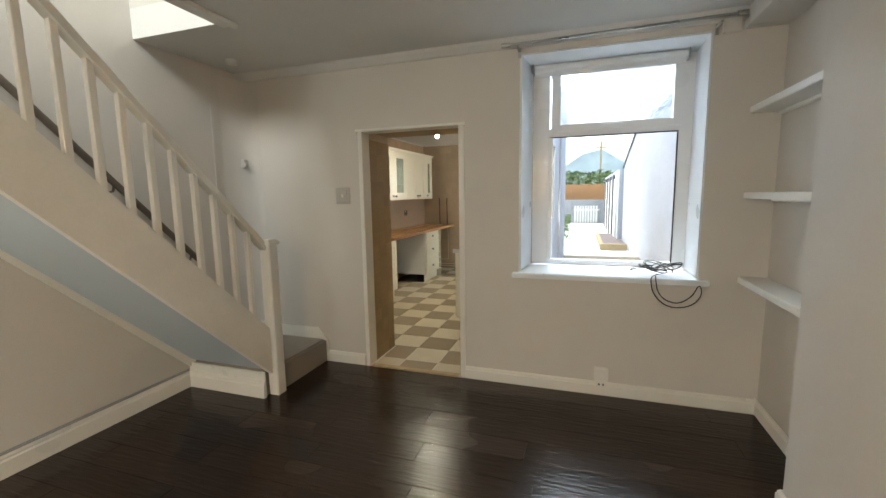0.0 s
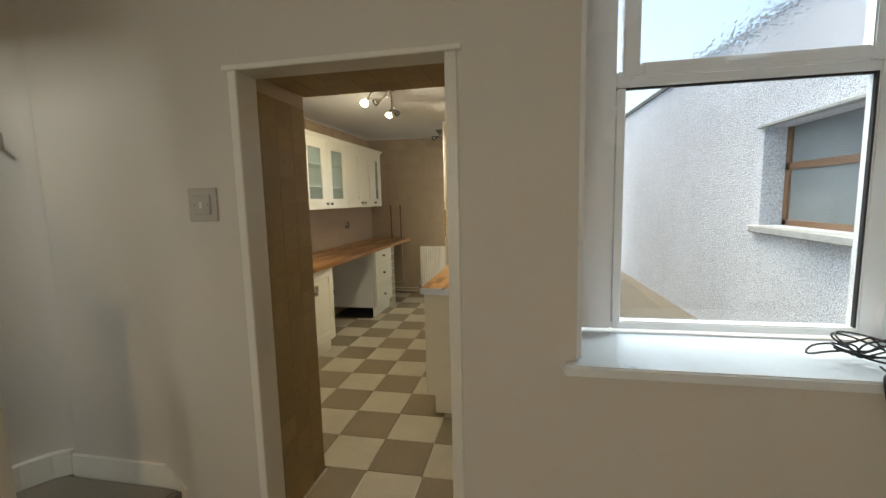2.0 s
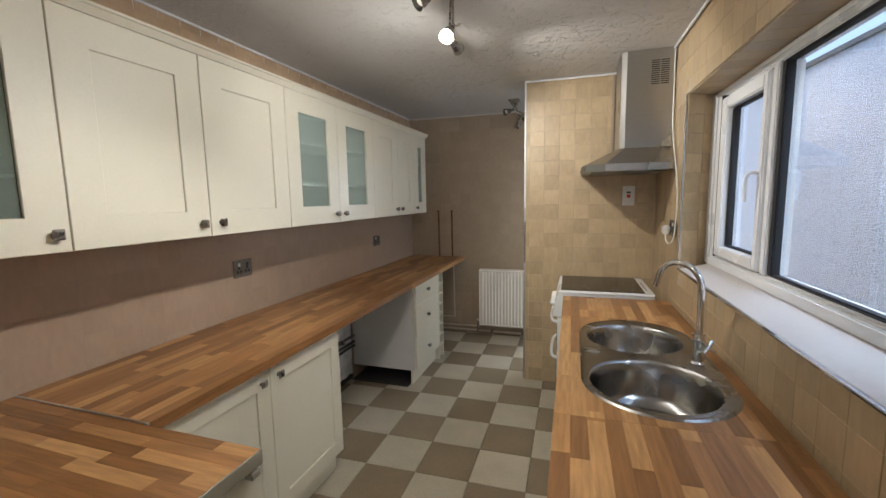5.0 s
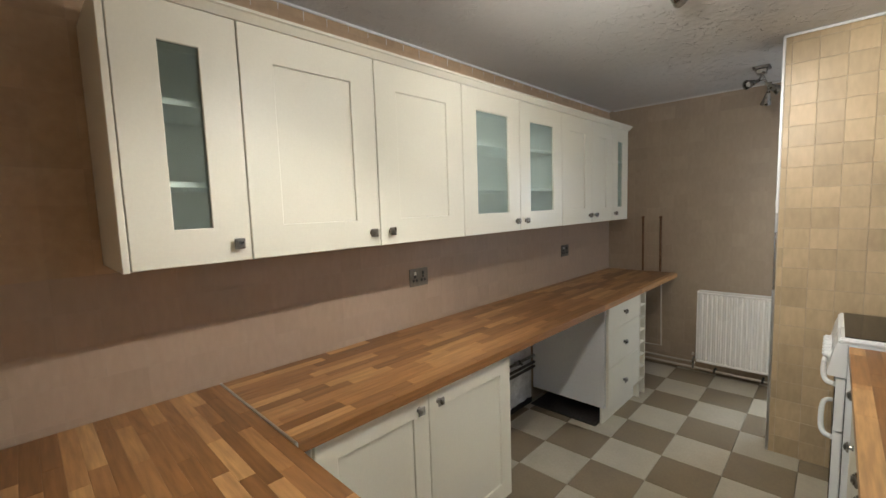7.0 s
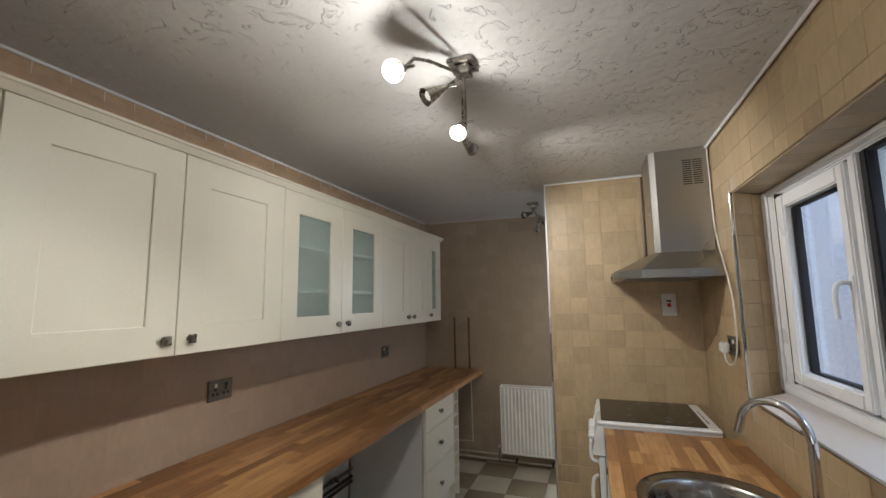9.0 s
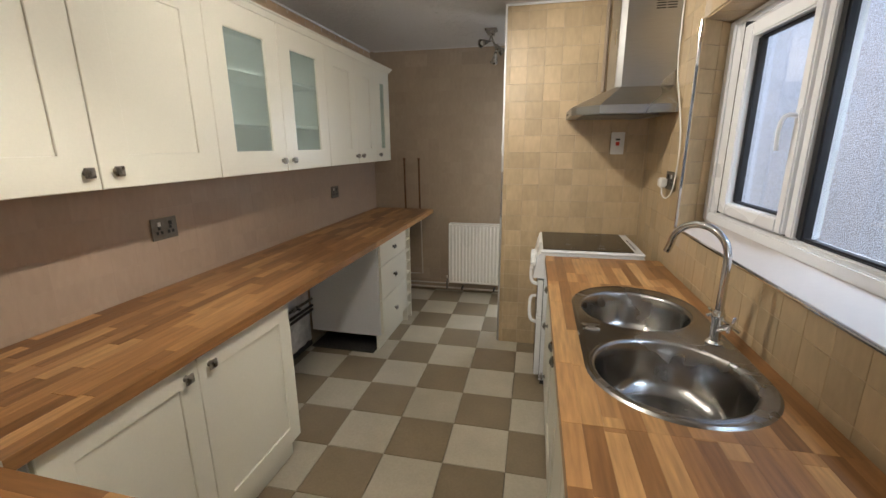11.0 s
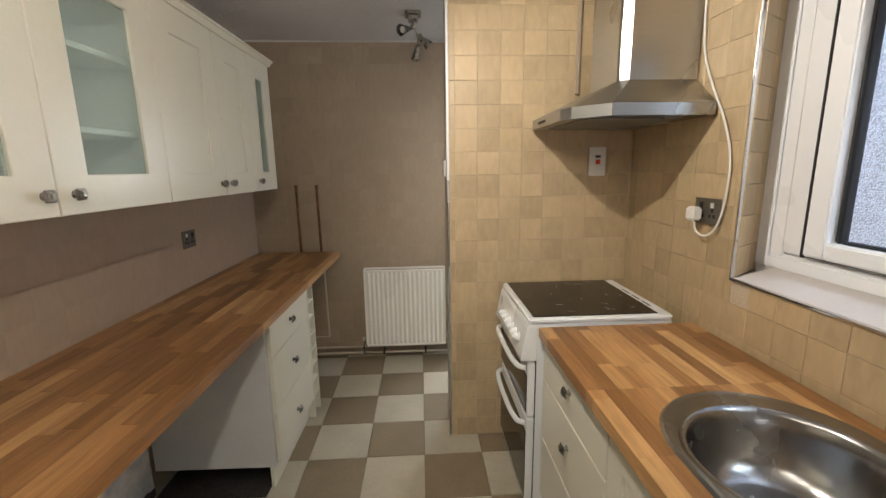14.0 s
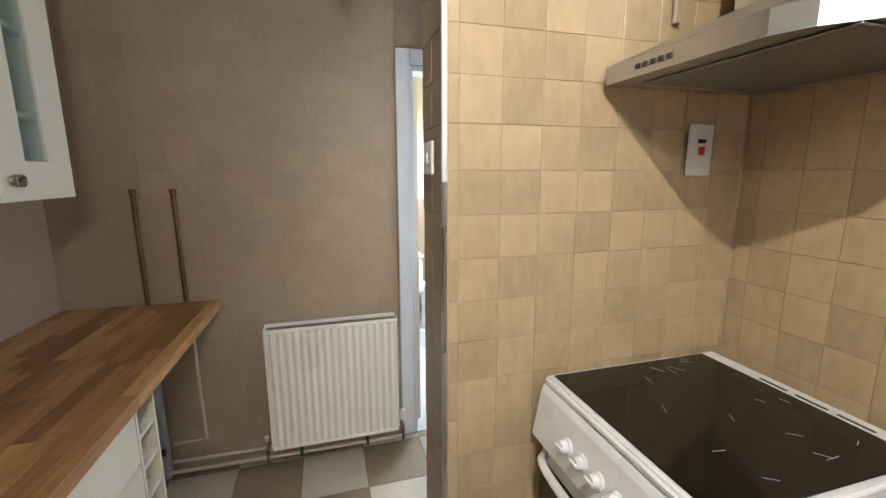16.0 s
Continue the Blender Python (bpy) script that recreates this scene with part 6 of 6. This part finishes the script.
kf = thing("floor_kitchen", (-1.85, 5.9, 0), "chequered pale and taupe square floor tiles", "floor", kind="structure")
P = 0.32
cache = {}
rnd = random.Random(2)
for j in range(-6, 5):
    for k in range(-5, 12):
        x0, x1 = -1.725 + P * j, -1.725 + P * (j + 1)
        y0, y1 = 4.62 + P * k, 4.62 + P * (k + 1)
        x0, x1, y0, y1 = max(x0, -3.2), min(x1, KX1 + 0.3), max(y0, 3.166), min(y1, BACK - 0.011)
        if x1 - x0 < 0.02 or y1 - y0 < 0.02:
            continue
        if y0 < WALL1 - 0.01 and not (x1 > -1.64 and x0 < -0.83):
            continue
        if y0 < WALL1 - 0.01:
            x0, x1 = max(x0, -1.64), min(x1, -0.83)
        light = (j + k) % 2 == 1
        key = (round(x1 - x0, 3), round(y1 - y0, 3), light)
        if key not in cache:
            cache[key] = tile_mesh("tile", x1 - x0 - 0.003, y1 - y0 - 0.003, 0.011, TILE_LIGHT if light else TILE_DARK, "z")
        piece("tile", cache[key], kf, ((x0 + x1) / 2, (y0 + y1) / 2, 0.0005 * rnd.random()))

# ---- living-room boards ----
lf = thing("floor_living", (-0.8, 0.3, 0), "glossy dark brown laminate floorboards", "floor", kind="structure")
BW, BL = 0.19, 1.28
cache = {}
row = 0
y = 3.109
while y > LY0:
    y0 = max(y - BW, LY0)
    x = LX0 - ((row * 0.47) % 1.0) * BL
    while x < LX1:
        a, b = max(x, LX0), min(x + BL, LX1)
        x += BL
        if b - a < 0.03:
            continue
        key = (round(b - a, 3), round(y - y0, 3))
        if key not in cache:
            cache[key] = tile_mesh("plank", b - a - 0.0008, y - y0 - 0.0008, 0.011, PLANK, "z")
        piece("plank", cache[key], lf, ((a + b) / 2, (y + y0) / 2, 0))
    y -= BW
    row += 1
solid("floor_edge", boxes((-1.64, -0.83, 3.10, 3.11, -0.011, 0.0)), TIMBER, "floor edge below the threshold", "floor", "structure")

# ---- wall tiles ----
TS = 0.118


def tile_wall(parent, axis, at, u0, u1, z0, z1, holes, mat, limit=None, start=0.94, ustart=None, jitter=0.0016, gap=0.0022, rest_mat=None):
    """Square tiles over a wall; those inside the stretch 'limit' are pieces, the others are joined into one mesh."""
    r = random.Random(int(1000 * abs(at)) + len(axis))
    zs = sorted({z0, z1, *[start + TS * k for k in range(-10, 16) if z0 + 0.01 < start + TS * k < z1 - 0.01]})
    us0 = u0 if ustart is None else ustart
    us = sorted({u0, u1, *[us0 + TS * k for k in range(-60, 60) if u0 + 0.01 < us0 + TS * k < u1 - 0.01]})
    store, rest = {}, bmesh.new()
    for p, q in zip(us, us[1:]):
        for s, t in zip(zs, zs[1:]):
            cu, cz = (p + q) / 2, (s + t) / 2
            pu, qu, sz, tz = p, q, s, t
            skip = False
            for h in holes:
                if h[0] < qu and h[1] > pu and h[2] < tz and h[3] > sz:
                    if h[0] <= pu and h[1] >= qu and h[2] <= sz and h[3] >= tz:
                        skip = True
                    elif h[2] <= sz and h[3] >= tz:
                        if h[0] > pu: qu = min(qu, h[0])
                        else: pu = max(pu, h[1])
                    elif h[0] <= pu and h[1] >= qu:
                        if h[2] > sz: tz = min(tz, h[2])
                        else: sz = max(sz, h[3])
                    else:
                        if h[0] > pu: qu = min(qu, h[0])
                        else: pu = max(pu, h[1])
            if skip or qu - pu < 0.008 or tz - sz < 0.008:
                continue
            key = (round(qu - pu, 3), round(tz - sz, 3))
            if key not in store:
                store[key] = tile_mesh("tile", key[0] - gap, key[1] - gap, 0.009, mat, axis, gap)
            d = jitter * (r.random() - 0.5)
            cu, cz = (pu + qu) / 2, (sz + tz) / 2
            loc = (at + d, cu, cz) if axis in ("x", "-x") else (cu, at + d, cz)
            if limit and limit[0] <= cu <= limit[1] and limit[2] <= cz <= limit[3]:
                piece("tile", store[key], parent, loc)
            else:
                tmp = bmesh.new()
                tmp.from_mesh(store[key])
                base = [rest.verts.new(v.co + Vector(loc)) for v in tmp.verts]
                for f in tmp.faces:
                    rest.faces.new([base[v.index] for v in f.verts])
                tmp.free()
    if len(rest.faces):
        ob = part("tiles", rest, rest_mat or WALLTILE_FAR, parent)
        ob["kind"] = "stuff"
    else:
        rest.free()


tile_wall(wp, "-y", PART, -1.557, KX1, 0.0, KCEIL - 0.002, [], WALLTILE, (-1.6, -0.5, 0.8, 2.6), ustart=-1.53, gap=0.0015, rest_mat=WALLTILE_REST)
tile_wall(wp, "-x", -1.566, PART + 0.013, 7.26, 0.0, KCEIL - 0.002, [], WALLTILE, None)
tile_wall(wr, "-x", KX1, WALL1 + 0.001, PART - 0.001, 0.0, KCEIL - 0.002, [WIN], WALLTILE, (4.6, 7.1, 0.88, 2.6), ustart=PART - 0.06, gap=0.0013, jitter=0.001, rest_mat=WALLTILE_REST)
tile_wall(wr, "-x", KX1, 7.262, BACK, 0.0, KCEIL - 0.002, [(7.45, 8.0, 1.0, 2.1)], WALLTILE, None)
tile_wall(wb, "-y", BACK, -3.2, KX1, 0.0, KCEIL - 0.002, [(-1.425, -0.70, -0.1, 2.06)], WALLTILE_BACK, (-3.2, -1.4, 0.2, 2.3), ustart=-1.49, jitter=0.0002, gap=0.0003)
# reveals of the kitchen window and the doorway
rv = thing("window_reveal_tiles", (-0.5, 5.3, 1.15), "beige tiles lining the kitchen window reveal", "tiles", kind="structure")
ang = math.atan2(6.3255 - 6.2195, 0.166)
for k in range(9):
    z0, z1 = 1.158 + 0.1118 * k, 1.158 + 0.1118 * (k + 1)
    for c in range(2):
        bm = boxes((0.002 + 0.117 * c, 0.117 + 0.07 * c, -0.005, 0.001, z0 + 0.001, z1 - 0.001), bevel=0.0015)
        bm.transform(Matrix.Translation((KX1 + 0.004, 6.2165, 0)) @ Matrix.Rotation(ang, 4, "Z"))
        part("tile", bm, WALLTILE, rv)
for k in range(15):
    part("tile", boxes((KX1 + 0.007, -0.396, 4.43 + TS * k, 4.43 + TS * (k + 1) - 0.002, 2.157, 2.164), bevel=0.0015), WALLTILE, rv)
dv = thing("doorway_tiles", (-1.24, 3.45, 0), "brown square tiles lining the deep doorway", "tiles", kind="structure")
DOORTILE = material("brown_doorway_tile", (0.35, 0.25, 0.125), 0.5, grain=45, vary=0.08, bump=0.1, stain=6, stain_mix=0.08, piece=0.08)
m1, m2, m3 = tile_mesh("tile", 0.1275, 0.1168, 0.006, DOORTILE, "x"), tile_mesh("tile", 0.1275, 0.1168, 0.006, DOORTILE, "-x"), tile_mesh("tile", 0.1168, 0.1275, 0.006, DOORTILE, "-z")
for c in range(3):
    for k in range(17):
        y, z = 3.315 + 0.1285 * c, 0.06 + 0.1175 * k
        piece("tile", m1, dv, (-1.653, y, z))
        piece("tile", m2, dv, (-0.818, y, z))
    for k in range(7):
        piece("tile", m3, dv, (-1.595 + 0.1185 * k, 3.315 + 0.1285 * c, 2.060))
part("grout", boxes((-1.6635, -1.6565, 3.252, 3.639, 0.001, 2.06), (-0.8145, -0.811, 3.252, 3.639, 0.001, 2.06)), GROUT, dv)
# darker tiles on the long wall
wlt = thing("west_wall_tiles", (0, 1.5, 0.9), "darker beige tiles above the long worktop", "tiles", kind="structure", space=LEFT)
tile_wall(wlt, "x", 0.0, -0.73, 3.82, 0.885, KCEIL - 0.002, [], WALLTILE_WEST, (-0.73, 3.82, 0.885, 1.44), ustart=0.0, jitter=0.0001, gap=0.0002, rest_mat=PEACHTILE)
rnd = random.Random(14)
for k in range(-6, 33):
    v, w, l = TS * k, 0.0012 + 0.001 * rnd.random(), 0.02 + 0.035 * rnd.random()
    part("grout_line", prism([(v - w, KCEIL - 0.014), (v + w, KCEIL - 0.014), (v + w * 0.5, KCEIL - 0.014 - l), (v - w * 0.6, KCEIL - 0.014 - l * 0.9)], "x", 0.0004, 0.0014), PLASTER, wlt)
nwt = thing("south_wall_tiles", (-2.4, WALL1, 0.9), "beige tiles on the wall beside the doorway", "tiles", kind="structure")
part("plaster_face", boxes((-3.12, -1.666, WALL1 + 0.001, WALL1 + 0.009, 0.0, KCEIL - 0.002)), WALLTILE_FAR, nwt)
